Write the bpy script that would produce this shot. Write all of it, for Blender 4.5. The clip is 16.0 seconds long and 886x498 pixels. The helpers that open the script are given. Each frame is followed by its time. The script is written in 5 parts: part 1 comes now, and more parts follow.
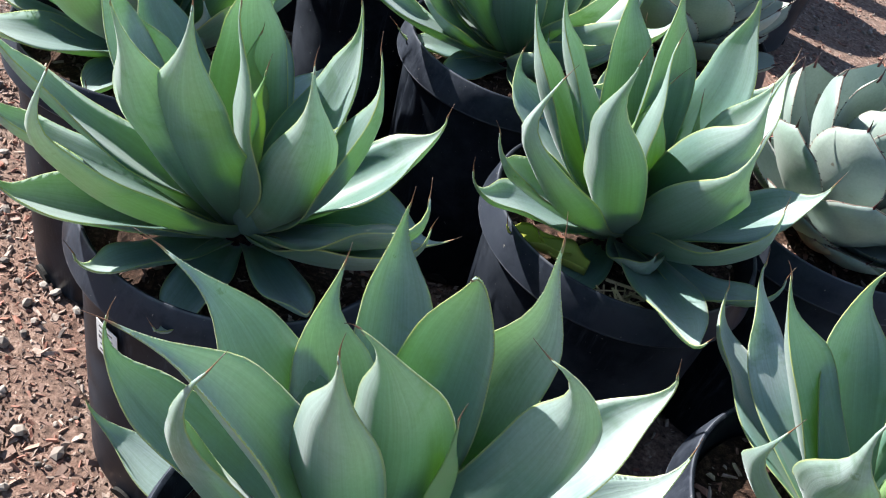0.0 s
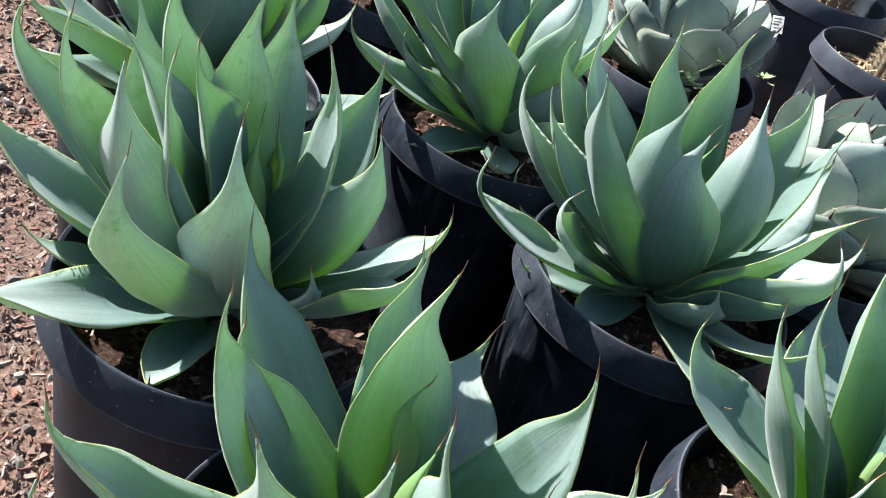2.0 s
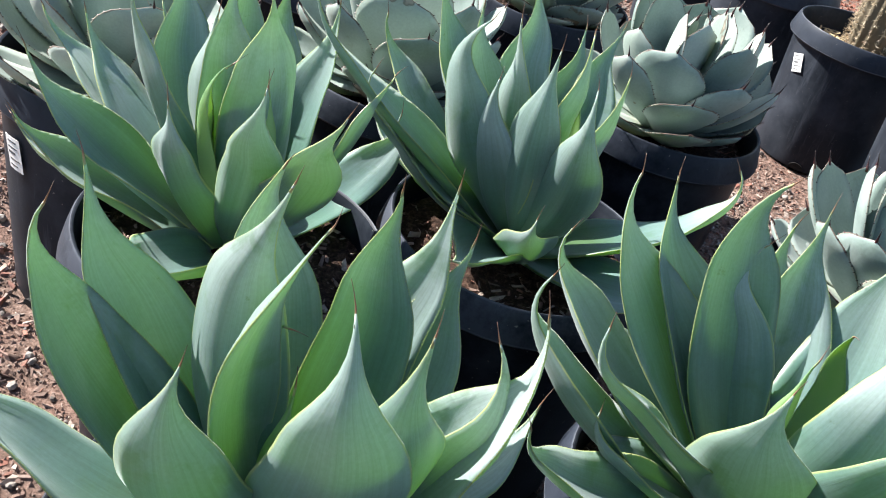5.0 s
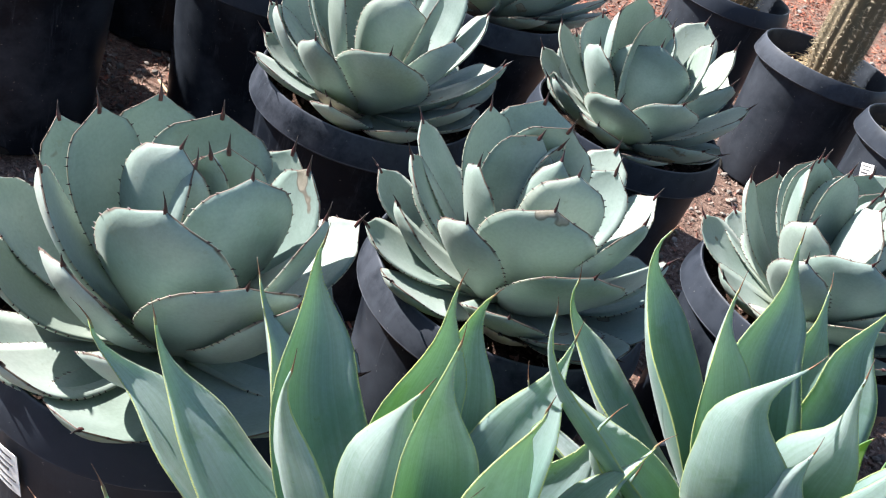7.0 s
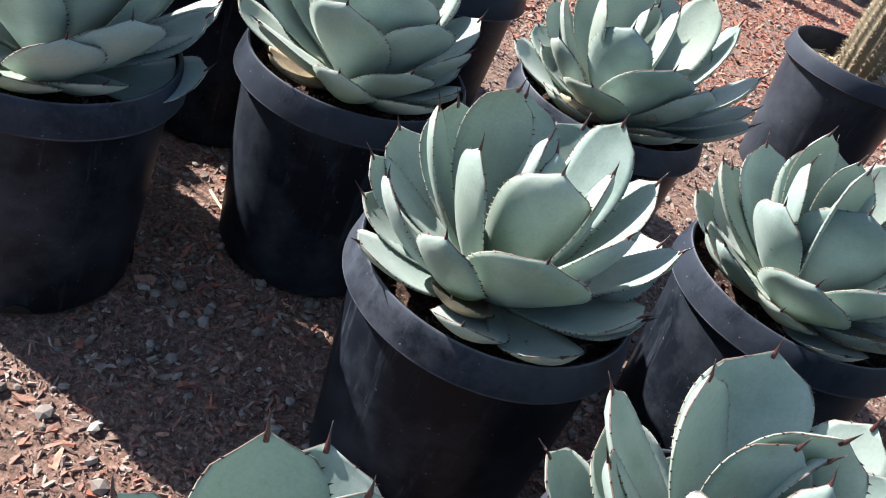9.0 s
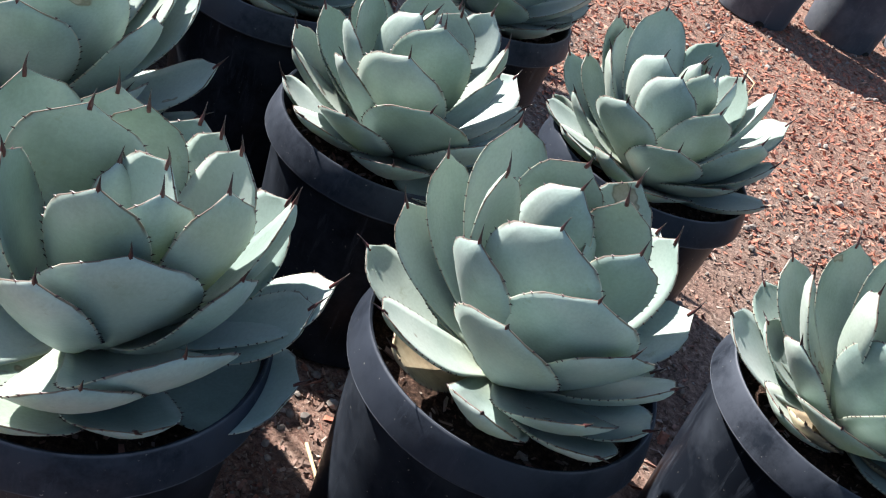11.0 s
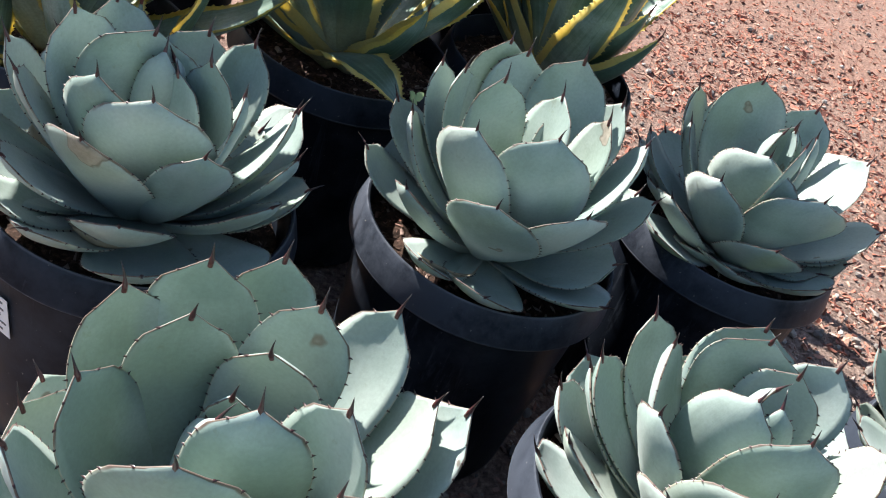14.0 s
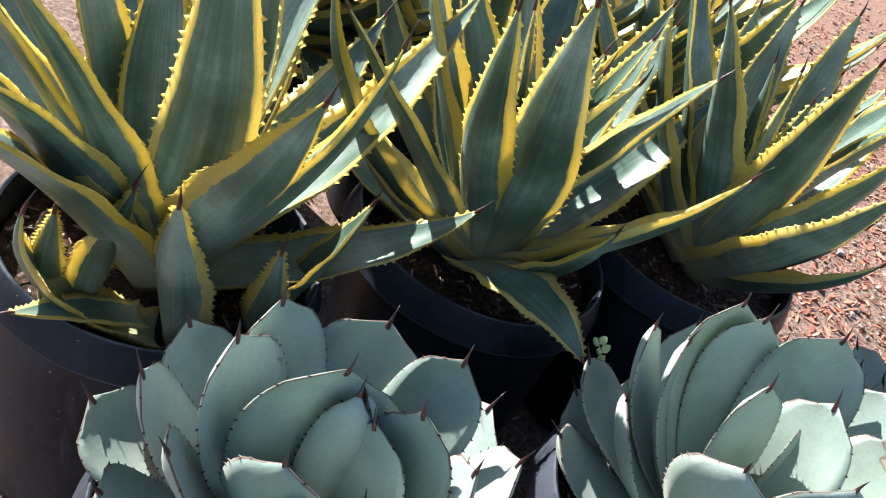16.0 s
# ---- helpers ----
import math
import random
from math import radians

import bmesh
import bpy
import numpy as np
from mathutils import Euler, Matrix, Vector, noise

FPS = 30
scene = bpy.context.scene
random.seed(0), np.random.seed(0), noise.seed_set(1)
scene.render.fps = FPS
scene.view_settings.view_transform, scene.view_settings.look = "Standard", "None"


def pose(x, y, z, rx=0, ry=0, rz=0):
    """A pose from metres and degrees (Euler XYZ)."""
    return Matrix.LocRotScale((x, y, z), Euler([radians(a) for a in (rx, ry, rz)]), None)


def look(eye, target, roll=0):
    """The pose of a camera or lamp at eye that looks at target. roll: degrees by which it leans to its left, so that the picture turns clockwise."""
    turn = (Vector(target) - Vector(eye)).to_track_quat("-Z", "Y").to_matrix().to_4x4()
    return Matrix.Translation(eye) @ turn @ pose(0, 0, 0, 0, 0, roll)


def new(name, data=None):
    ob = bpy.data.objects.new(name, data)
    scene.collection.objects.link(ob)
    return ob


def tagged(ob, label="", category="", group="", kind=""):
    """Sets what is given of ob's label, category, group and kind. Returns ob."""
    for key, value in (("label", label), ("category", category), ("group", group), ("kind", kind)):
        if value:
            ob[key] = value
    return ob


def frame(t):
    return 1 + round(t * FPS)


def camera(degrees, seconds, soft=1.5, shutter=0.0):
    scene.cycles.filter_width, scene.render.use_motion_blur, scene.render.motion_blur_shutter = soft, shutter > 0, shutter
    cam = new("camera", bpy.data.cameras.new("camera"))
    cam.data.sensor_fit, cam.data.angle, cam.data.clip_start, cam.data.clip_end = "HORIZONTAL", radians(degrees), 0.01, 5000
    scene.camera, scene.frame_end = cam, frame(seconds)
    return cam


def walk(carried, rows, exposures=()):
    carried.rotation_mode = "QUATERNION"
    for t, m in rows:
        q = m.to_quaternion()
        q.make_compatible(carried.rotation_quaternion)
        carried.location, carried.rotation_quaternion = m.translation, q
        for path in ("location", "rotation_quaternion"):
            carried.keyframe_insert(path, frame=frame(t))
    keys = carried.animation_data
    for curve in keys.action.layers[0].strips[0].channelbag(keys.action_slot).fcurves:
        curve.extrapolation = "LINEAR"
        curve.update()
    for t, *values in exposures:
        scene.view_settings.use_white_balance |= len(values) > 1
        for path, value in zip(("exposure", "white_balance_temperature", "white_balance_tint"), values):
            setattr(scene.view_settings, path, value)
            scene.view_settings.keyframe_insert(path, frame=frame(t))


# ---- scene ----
cam = camera(49.9, 16.0, soft=1.1)
PATH = [
    (0, (0.0, 0.268, 1.145), (-0.145, 1.814, -0.115), 19.1),
    (0.5, (-0.075, 0.338, 1.136), (-0.23, 1.901, -0.102), 18.1),
    (1, (-0.138, 0.422, 1.13), (-0.3, 2.008, -0.078), 18.1),
    (1.5, (-0.226, 0.533, 1.123), (-0.39, 2.147, -0.048), 19.2),
    (2, (-0.31, 0.601, 1.109), (-0.489, 2.237, -0.026), 20.3),
    (2.5, (-0.427, 0.683, 1.119), (-0.628, 2.324, -0.007), 18.9),
    (3, (-0.509, 0.767, 1.113), (-0.711, 2.415, -0.003), 17.7),
    (3.5, (-0.569, 0.892, 1.111), (-0.76, 2.543, -0.001), 16.6),
    (4, (-0.618, 1.025, 1.104), (-0.83, 2.69, 0.017), 15.5),
    (4.2, (-0.63, 1.065, 1.1), (-0.86, 2.729, 0.015), 15.4),
    (6.3, (-1.065, 1.582, 1.078), (-1.065, 3.27, 0.007), 20.1),
    (6.5, (-1.109, 1.622, 1.084), (-1.097, 3.311, 0.013), 20.8),
    (7, (-1.218, 1.736, 1.091), (-1.164, 3.429, 0.027), 21.1),
    (7.5, (-1.296, 1.821, 1.088), (-1.207, 3.506, 0.015), 21.1),
    (8, (-1.347, 1.95, 1.082), (-1.274, 3.621, -0.015), 20.5),
    (8.5, (-1.411, 2.083, 1.09), (-1.348, 3.756, -0.004), 21.5),
    (9, (-1.487, 2.186, 1.09), (-1.451, 3.859, -0.006), 22.2),
    (9.2, (-1.532, 2.235, 1.095), (-1.506, 3.91, 0.002), 21.7),
    (11.3, (-1.73, 2.803, 1.14), (-2.038, 4.412, -0.006), 24.8),
    (11.5, (-1.772, 2.832, 1.14), (-2.092, 4.436, -0.012), 24.7),
    (12, (-1.886, 2.897, 1.154), (-2.221, 4.491, -0.006), 23.4),
    (12.5, (-1.983, 2.95, 1.154), (-2.295, 4.553, -0.001), 23.1),
    (13, (-2.055, 3.009, 1.154), (-2.375, 4.612, 0.001), 23.8),
    (13.5, (-2.156, 3.103, 1.153), (-2.517, 4.696, -0.002), 23.3),
    (14, (-2.234, 3.186, 1.154), (-2.624, 4.772, 0.001), 23.3),
    (14.5, (-2.309, 3.234, 1.157), (-2.71, 4.823, 0.011), 23.8),
    (15, (-2.444, 3.292, 1.164), (-2.834, 4.892, 0.029), 24.1),
    (15.5, (-2.57, 3.353, 1.162), (-2.949, 4.966, 0.041), 24.4),
    (16, (-2.699, 3.446, 1.161), (-3.037, 5.054, 0.021), 25.9),
]
walk(cam, [(t, look(eye, target, roll)) for t, eye, target, roll in PATH], exposures=[(0.0, 1.75), (8.0, 1.79), (12.5, 1.79), (14.5, 1.93), (16.0, 1.98)])

# ---- light ----
SUN_FROM = Vector((-0.762, 0.240, 0.602)).normalized()
world = bpy.data.worlds.new("sky")
scene.world = world
world.use_nodes = True
wn = world.node_tree.nodes
sky = wn.new("ShaderNodeTexSky")
sky.sky_type = 'NISHITA'
sky.sun_disc = False
sky.sun_elevation = math.asin(SUN_FROM.z)
sky.sun_rotation = math.atan2(SUN_FROM.x, SUN_FROM.y)
sky.dust_density = 0.6
wn["Background"].inputs["Strength"].default_value = 0.064
world.node_tree.links.new(sky.outputs[0], wn["Background"].inputs["Color"])
sun_data = bpy.data.lights.new("sun", 'SUN')
sun_data.energy, sun_data.angle, sun_data.color = 5.0, radians(0.53), (1.0, 0.965, 0.905)
sun = new("sun", sun_data)
sun.matrix_world = look(SUN_FROM * 20, (0, 0, 0))


# ---- materials ----
class Mat:
    """A node material with short calls for the nodes that the surfaces use."""

    def __init__(self, name, vary=False):
        self.vary = vary
        self.mat = bpy.data.materials.new(name)
        self.mat.use_nodes = True
        self.n, self.l = self.mat.node_tree.nodes, self.mat.node_tree.links
        self.bsdf = self.n["Principled BSDF"]
        self.out = self.n["Material Output"]
        self.tc = self.n.new("ShaderNodeTexCoord")

    def put(self, value, socket):
        if isinstance(value, bpy.types.NodeSocket):
            self.l.new(value, socket)
        else:
            socket.default_value = value

    def noise(self, scale, detail=4.0, rough=0.55, coord="Object", stretch=None, distortion=0.0):
        t = self.n.new("ShaderNodeTexNoise")
        t.inputs["Scale"].default_value, t.inputs["Detail"].default_value = scale, detail
        t.inputs["Roughness"].default_value, t.inputs["Distortion"].default_value = rough, distortion
        src = self.tc.outputs[coord]
        if stretch:
            m = self.n.new("ShaderNodeMapping")
            m.inputs["Scale"].default_value = stretch
            self.l.new(src, m.inputs["Vector"])
            src = m.outputs[0]
        self.l.new(src, t.inputs["Vector"])
        if self.vary:
            # Each object takes its own slice of the noise.
            t.noise_dimensions = '4D'
            self.l.new(self.math('MULTIPLY', self.random(), 60.0), t.inputs["W"])
        return t.outputs["Fac"]

    def ramp(self, fac, *stops):
        r = self.n.new("ShaderNodeValToRGB")
        els = r.color_ramp.elements
        while len(els) < len(stops):
            els.new(0.5)
        for e, (p, c) in zip(els, stops):
            e.position, e.color = p, (c if len(c) == 4 else (*c, 1)) if not isinstance(c, (int, float)) else (c, c, c, 1)
        self.put(fac, r.inputs["Fac"])
        return r.outputs["Color"]

    def mix(self, fac, a, b, blend='MIX'):
        m = self.n.new("ShaderNodeMix")
        m.data_type, m.blend_type = 'RGBA', blend
        self.put(fac, m.inputs[0])
        self.put(a if not isinstance(a, tuple) or len(a) == 4 else (*a, 1), m.inputs[6])
        self.put(b if not isinstance(b, tuple) or len(b) == 4 else (*b, 1), m.inputs[7])
        return m.outputs[2]

    def math(self, op, a, b=0.0, c=0.0):
        m = self.n.new("ShaderNodeMath")
        m.operation = op
        for v, s in zip((a, b, c), m.inputs):
            self.put(v, s)
        return m.outputs[0]

    def uv(self):
        s = self.n.new("ShaderNodeSeparateXYZ")
        self.l.new(self.tc.outputs["UV"], s.inputs[0])
        return s.outputs[0], s.outputs[1]

    def random(self):
        return self.n.new("ShaderNodeObjectInfo").outputs["Random"]

    def island(self):
        return self.n.new("ShaderNodeNewGeometry").outputs["Random Per Island"]

    def bump(self, height, strength=0.3, distance=0.002):
        b = self.n.new("ShaderNodeBump")
        b.inputs["Strength"].default_value, b.inputs["Distance"].default_value = strength, distance
        self.put(height, b.inputs["Height"])
        self.l.new(b.outputs[0], self.bsdf.inputs["Normal"])
        return b.outputs[0]

    def base(self, color, rough=0.6, spec=0.5):
        self.put(color if not isinstance(color, tuple) else (*color, 1), self.bsdf.inputs["Base Color"])
        self.put(rough, self.bsdf.inputs["Roughness"])
        self.bsdf.inputs["Specular IOR Level"].default_value = spec
        return self.mat

    def translucent(self, color, amount, normal=None):
        t = self.n.new("ShaderNodeBsdfTranslucent")
        self.put(color if not isinstance(color, tuple) else (*color, 1), t.inputs["Color"])
        if normal is not None:
            self.l.new(normal, t.inputs["Normal"])
        m = self.n.new("ShaderNodeMixShader")
        self.put(amount, m.inputs[0])
        self.l.new(self.bsdf.outputs[0], m.inputs[1])
        self.l.new(t.outputs[0], m.inputs[2])
        self.l.new(m.outputs[0], self.out.inputs["Surface"])


def margin_of(m):
    """0 along the middle of a leaf, 1 at its margin."""
    u, v = m.uv()
    return m.math('ABSOLUTE', m.math('MULTIPLY_ADD', u, 2.0, -1.0)), v


def mat_blue_leaf():
    """Green towards the foot, with a pale bloom of wax that thickens towards the tip and is rubbed off in places."""
    m = Mat("smooth_agave_leaf", True)
    edge, v = margin_of(m)
    blotch, soft, fine = m.noise(5, 3), m.noise(2.2, 2), m.noise(70, 5, 0.7)
    along = m.math('ADD', m.math('MULTIPLY_ADD', blotch, 0.55, v), m.math('MULTIPLY_ADD', soft, 0.5, -0.52))
    bloom = m.ramp(along, (0.10, (0.092, 0.185, 0.072)), (0.32, (0.106, 0.216, 0.170)), (0.54, (0.190, 0.296, 0.290)), (0.82, (0.49, 0.58, 0.588)))
    tint = m.mix(m.math('MULTIPLY', m.random(), 0.55), bloom, (0.120, 0.240, 0.210))
    rub = m.ramp(m.noise(9, 5, 0.65, distortion=0.9), (0.57, 0.0), (0.66, 0.55))
    col = m.mix(rub, tint, (0.10, 0.20, 0.125))
    smear = m.ramp(m.noise(6, 4, 0.6, distortion=0.6), (0.58, 0.0), (0.72, 0.5))
    col = m.mix(smear, col, (0.52, 0.61, 0.60))
    scar = m.ramp(m.noise(34, 6, 0.75), (0.64, 0.0), (0.69, 0.5))
    col = m.mix(scar, col, (0.085, 0.12, 0.065))
    thin = m.math('MULTIPLY', m.ramp(edge, (0.972, 0.0), (0.992, 1.0)), m.ramp(m.noise(20, 2), (0.35, 0.55), (0.6, 0.95)))
    col = m.mix(thin, col, (0.50, 0.54, 0.20))
    col = m.mix(1.0, col, m.ramp(m.noise(260, 3, 0.6), (0.35, 0.88), (0.65, 1.0)), 'MULTIPLY')
    streak = m.noise(26, 5, 0.7, "UV", (1, 0.06, 1))
    col = m.mix(1.0, col, m.ramp(streak, (0.36, 0.82), (0.64, 1.08)), 'MULTIPLY')
    normal = m.bump(m.math('ADD', m.math('MULTIPLY_ADD', streak, 1.2, fine), m.math('MULTIPLY', blotch, 3.0)), 0.14, 0.002)
    m.base(col, m.ramp(blotch, (0.35, 0.30), (0.65, 0.44)), 0.6)
    m.bsdf.inputs["Sheen Weight"].default_value = 0.26
    m.bsdf.inputs["Sheen Roughness"].default_value = 0.45
    m.bsdf.inputs["Sheen Tint"].default_value = (0.9, 0.95, 1.0, 1)
    m.translucent(m.mix(0.64, col, (0.39, 0.66, 0.10)), 0.38, normal)
    return m.mat


def mat_grey_leaf():
    m = Mat("grey_agave_leaf", True)
    edge, v = margin_of(m)
    blotch, soft, fine = m.noise(6, 3), m.noise(2.5, 2), m.noise(80, 5, 0.7)
    streak = m.noise(10, 4, 0.65, "UV", (1, 0.12, 1))
    wax = m.ramp(m.math('ADD', m.math('MULTIPLY', blotch, 0.94), m.math('MULTIPLY', streak, 0.06)),
                 (0.41, (0.205, 0.280, 0.262)), (0.50, (0.318, 0.402, 0.384)), (0.60, (0.425, 0.495, 0.472)))
    base = m.mix(m.ramp(v, (0.0, 0.6), (0.35, 0.0)), wax, (0.38, 0.42, 0.27))
    tint = m.mix(m.math('MULTIPLY', m.random(), 0.42), base, m.mix(m.ramp(soft, (0.40, 0.0), (0.60, 1.0)), (0.25, 0.34, 0.28), (0.42, 0.45, 0.34)))
    patch = m.noise(13, 3, 0.55)
    scar = m.ramp(patch, (0.682, 0.0), (0.694, 1.0))
    spot = m.ramp(m.noise(45, 4, 0.7), (0.62, 0.0), (0.70, 0.7))
    col = m.mix(m.math('MULTIPLY', scar, 0.75), tint, m.mix(m.ramp(patch, (0.698, 0.0), (0.712, 1.0)), (0.13, 0.075, 0.055), m.ramp(fine, (0.35, (0.27, 0.20, 0.15)), (0.65, (0.45, 0.36, 0.29)))))
    col = m.mix(m.math('MULTIPLY', spot, 0.5), col, (0.20, 0.22, 0.15))
    col = m.mix(1.0, col, m.ramp(m.noise(240, 3, 0.6), (0.35, 0.88), (0.65, 1.0)), 'MULTIPLY')
    line = m.mix(m.ramp(edge, (0.975, 0.0), (0.995, 0.75)), col, m.ramp(m.noise(30, 3), (0.40, (0.46, 0.47, 0.38)), (0.62, (0.30, 0.22, 0.16))))
    line = m.mix(m.math('MULTIPLY', m.ramp(edge, (0.93, 0.0), (0.965, 0.85)), m.ramp(m.math('MULTIPLY_ADD', m.noise(18, 3), 0.2, v), (0.94, 0.0), (1.02, 1.0))), line, (0.085, 0.035, 0.030))
    tip = m.mix(m.math('MULTIPLY', m.ramp(m.math('MULTIPLY_ADD', m.noise(26, 4, 0.65), 0.16, v), (1.02, 0.0), (1.055, 1.0)), m.math('MULTIPLY_ADD', m.random(), 0.5, 0.15)), line, m.ramp(fine, (0.38, (0.24, 0.10, 0.09)), (0.62, (0.42, 0.27, 0.22))))
    normal = m.bump(m.math('ADD', m.math('MULTIPLY_ADD', blotch, 4.0, fine), m.math('MULTIPLY', streak, 0.8)), 0.16, 0.002)
    m.base(tip, m.ramp(blotch, (0.3, 0.44), (0.7, 0.58)), 0.4)
    m.bsdf.inputs["Sheen Weight"].default_value = 0.10
    m.bsdf.inputs["Sheen Roughness"].default_value = 0.5
    m.translucent(m.mix(0.5, tip, (0.42, 0.52, 0.18)), 0.20, normal)
    return m.mat


def mat_striped_leaf():
    m = Mat("striped_agave_leaf", True)
    edge, v = margin_of(m)
    blotch, fine = m.noise(8, 4), m.noise(70, 5, 0.7)
    streak = m.noise(15, 4, 0.65, "UV", (1, 0.05, 1))
    green = m.ramp(m.math('ADD', m.math('MULTIPLY', blotch, 0.75), m.math('MULTIPLY', streak, 0.25)),
                   (0.40, (0.045, 0.090, 0.065)), (0.50, (0.105, 0.175, 0.140)), (0.60, (0.27, 0.355, 0.32)))
    pale = m.mix(m.ramp(streak, (0.56, 0.0), (0.62, 0.3)), green, (0.18, 0.25, 0.16))
    cream = m.mix(m.ramp(m.noise(5, 2), (0.35, 0.0), (0.65, 1.0)), (0.72, 0.53, 0.08), (0.70, 0.63, 0.28))
    wob = m.math('MULTIPLY_ADD', m.noise(6, 2, 0.5, "UV", (0.3, 3, 1)), 0.16, -0.08)
    band = m.ramp(m.math('ADD', m.math('ADD', edge, wob), m.math('MULTIPLY_ADD', m.random(), 0.20, -0.18)), (0.67, 0.0), (0.70, 1.0))
    col = m.mix(band, pale, cream)
    base = m.mix(m.ramp(v, (0.0, 0.85), (0.12, 0.55), (0.30, 0.0)), col, (0.58, 0.57, 0.34))
    base = m.mix(1.0, base, m.ramp(m.noise(220, 3, 0.6), (0.35, 0.78), (0.65, 1.0)), 'MULTIPLY')
    normal = m.bump(m.math('ADD', fine, m.math('MULTIPLY', streak, 0.8)), 0.15, 0.002)
    m.base(base, m.ramp(blotch, (0.3, 0.28), (0.7, 0.46)), 0.6)
    m.translucent(m.mix(band, m.mix(0.4, base, (0.40, 0.45, 0.06)), (0.84, 0.68, 0.22)), m.math('MULTIPLY_ADD', band, 0.34, 0.14), normal)
    return m.mat


def mat_young_leaf():
    m = Mat("young_leaf")
    _, v = m.uv()
    col = m.mix(m.ramp(m.noise(9, 3), (0.35, 0.0), (0.65, 0.6)), m.ramp(v, (0.0, (0.32, 0.42, 0.14)), (1.0, (0.20, 0.36, 0.16))), (0.22, 0.36, 0.25))
    m.base(col, 0.45, 0.5)
    m.translucent((0.46, 0.66, 0.08), 0.36, m.bump(m.noise(60, 4), 0.1, 0.002))
    return m.mat


def mat_spine():
    m = Mat("spine")
    _, v = m.uv()
    return m.base(m.ramp(v, (0.0, (0.12, 0.036, 0.032)), (0.30, (0.055, 0.014, 0.015)), (0.7, (0.018, 0.009, 0.010)), (1.0, (0.03, 0.022, 0.02))), 0.4)


def mat_pale_spine():
    m = Mat("pale_spine")
    _, v = m.uv()
    return m.base(m.ramp(v, (0.0, (0.30, 0.33, 0.16)), (0.4, (0.22, 0.11, 0.06)), (1.0, (0.06, 0.03, 0.02))), 0.5)


def mat_dead_leaf():
    m = Mat("dead_leaf")
    n = m.noise(14, 5, 0.65)
    m.base(m.ramp(n, (0.3, (0.15, 0.11, 0.075)), (0.55, (0.33, 0.265, 0.18)), (0.75, (0.47, 0.41, 0.30))), 0.75, 0.25)
    m.bump(m.noise(40, 6, 0.7), 0.5, 0.003)
    return m.mat


def mat_pot(name, dark, dusty, lip=(0.030, 0.036, 0.050)):
    m = Mat(name, True)
    dust = m.math('MULTIPLY', m.ramp(m.noise(5, 6, 0.68), (0.44, 0.0), (0.66, 1.0)), 0.6)
    scratch = m.ramp(m.noise(34, 7, 0.75, "Object", (1, 1, 0.12), 0.4), (0.54, 0.0), (0.68, 1.0))
    speck = m.ramp(m.noise(190, 2, 0.5), (0.71, 0.0), (0.75, 1.0))
    col = m.mix(m.math('MAXIMUM', dust, m.math('MULTIPLY', scratch, 0.7)), dark, dusty)
    _, v = m.uv()
    # The lip's scuffs, with the sky's sheen on it put into their colour.
    scuffed_sheen = m.math('MULTIPLY', m.ramp(v, (0.38, 0.0), (0.43, 0.6), (0.72, 0.85), (0.79, 0.0)), m.ramp(m.noise(13, 6, 0.7), (0.36, 0.0), (0.56, 1.0)))
    col = m.mix(scuffed_sheen, col, m.mix(m.ramp(m.random(), (0.45, 0.0), (0.95, 0.8)), lip, (0.070, 0.078, 0.098)))
    # Thin pale lines paint the sun's glint along the lip's two edges.
    edge_glint = m.math('MULTIPLY', m.ramp(v, (0.445, 0.0), (0.460, 1.0), (0.475, 1.0), (0.490, 0.0), (0.69, 0.0), (0.72, 1.0), (0.745, 1.0), (0.775, 0.0)), m.ramp(m.noise(8, 5, 0.7), (0.38, 0.05), (0.60, 0.85)))
    col = m.mix(edge_glint, col, (0.115, 0.125, 0.150))
    col = m.mix(m.math('MULTIPLY', speck, 0.45), col, (0.30, 0.29, 0.27))
    m.base(col, m.ramp(dust, (0.0, 0.34), (0.6, 0.55)), 0.07)
    m.bump(m.math('ADD', m.noise(30, 5, 0.6), m.math('MULTIPLY', scratch, 0.3)), 0.10, 0.003)
    return m.mat


def mat_soil():
    m = Mat("potting_soil")
    n = m.noise(110, 8, 0.8)
    col = m.ramp(n, (0.36, (0.014, 0.008, 0.006)), (0.52, (0.062, 0.034, 0.024)), (0.66, (0.19, 0.115, 0.085)))
    m.base(col, 0.92, 0.2)
    m.bump(n, 1.0, 0.010)
    return m.mat


def mat_ground():
    m = Mat("mulch_ground")
    big, mid, fine = m.noise(0.9, 4, 0.6), m.noise(9, 6, 0.7), m.noise(75, 8, 0.75)
    dirt = m.ramp(fine, (0.34, (0.055, 0.038, 0.031)), (0.52, (0.19, 0.130, 0.105)), (0.70, (0.38, 0.29, 0.24)))
    red = m.ramp(fine, (0.36, (0.045, 0.018, 0.014)), (0.53, (0.21, 0.092, 0.066)), (0.69, (0.42, 0.24, 0.185)))
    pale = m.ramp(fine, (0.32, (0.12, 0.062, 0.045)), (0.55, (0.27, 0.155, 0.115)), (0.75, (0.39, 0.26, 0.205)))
    col = m.mix(m.ramp(m.math('ADD', m.math('MULTIPLY', big, 0.6), m.math('MULTIPLY', mid, 0.4)), (0.42, 0.0), (0.64, 0.55)), dirt, red)
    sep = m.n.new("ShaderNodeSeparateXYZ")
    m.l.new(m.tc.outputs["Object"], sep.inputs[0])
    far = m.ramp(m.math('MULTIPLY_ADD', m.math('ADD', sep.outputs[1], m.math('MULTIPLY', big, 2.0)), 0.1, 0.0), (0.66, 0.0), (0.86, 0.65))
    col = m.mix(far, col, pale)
    m.base(col, 0.93, 0.2)
    m.bump(m.math('ADD', fine, m.math('MULTIPLY', mid, 0.6)), 0.8, 0.012)
    return m.mat


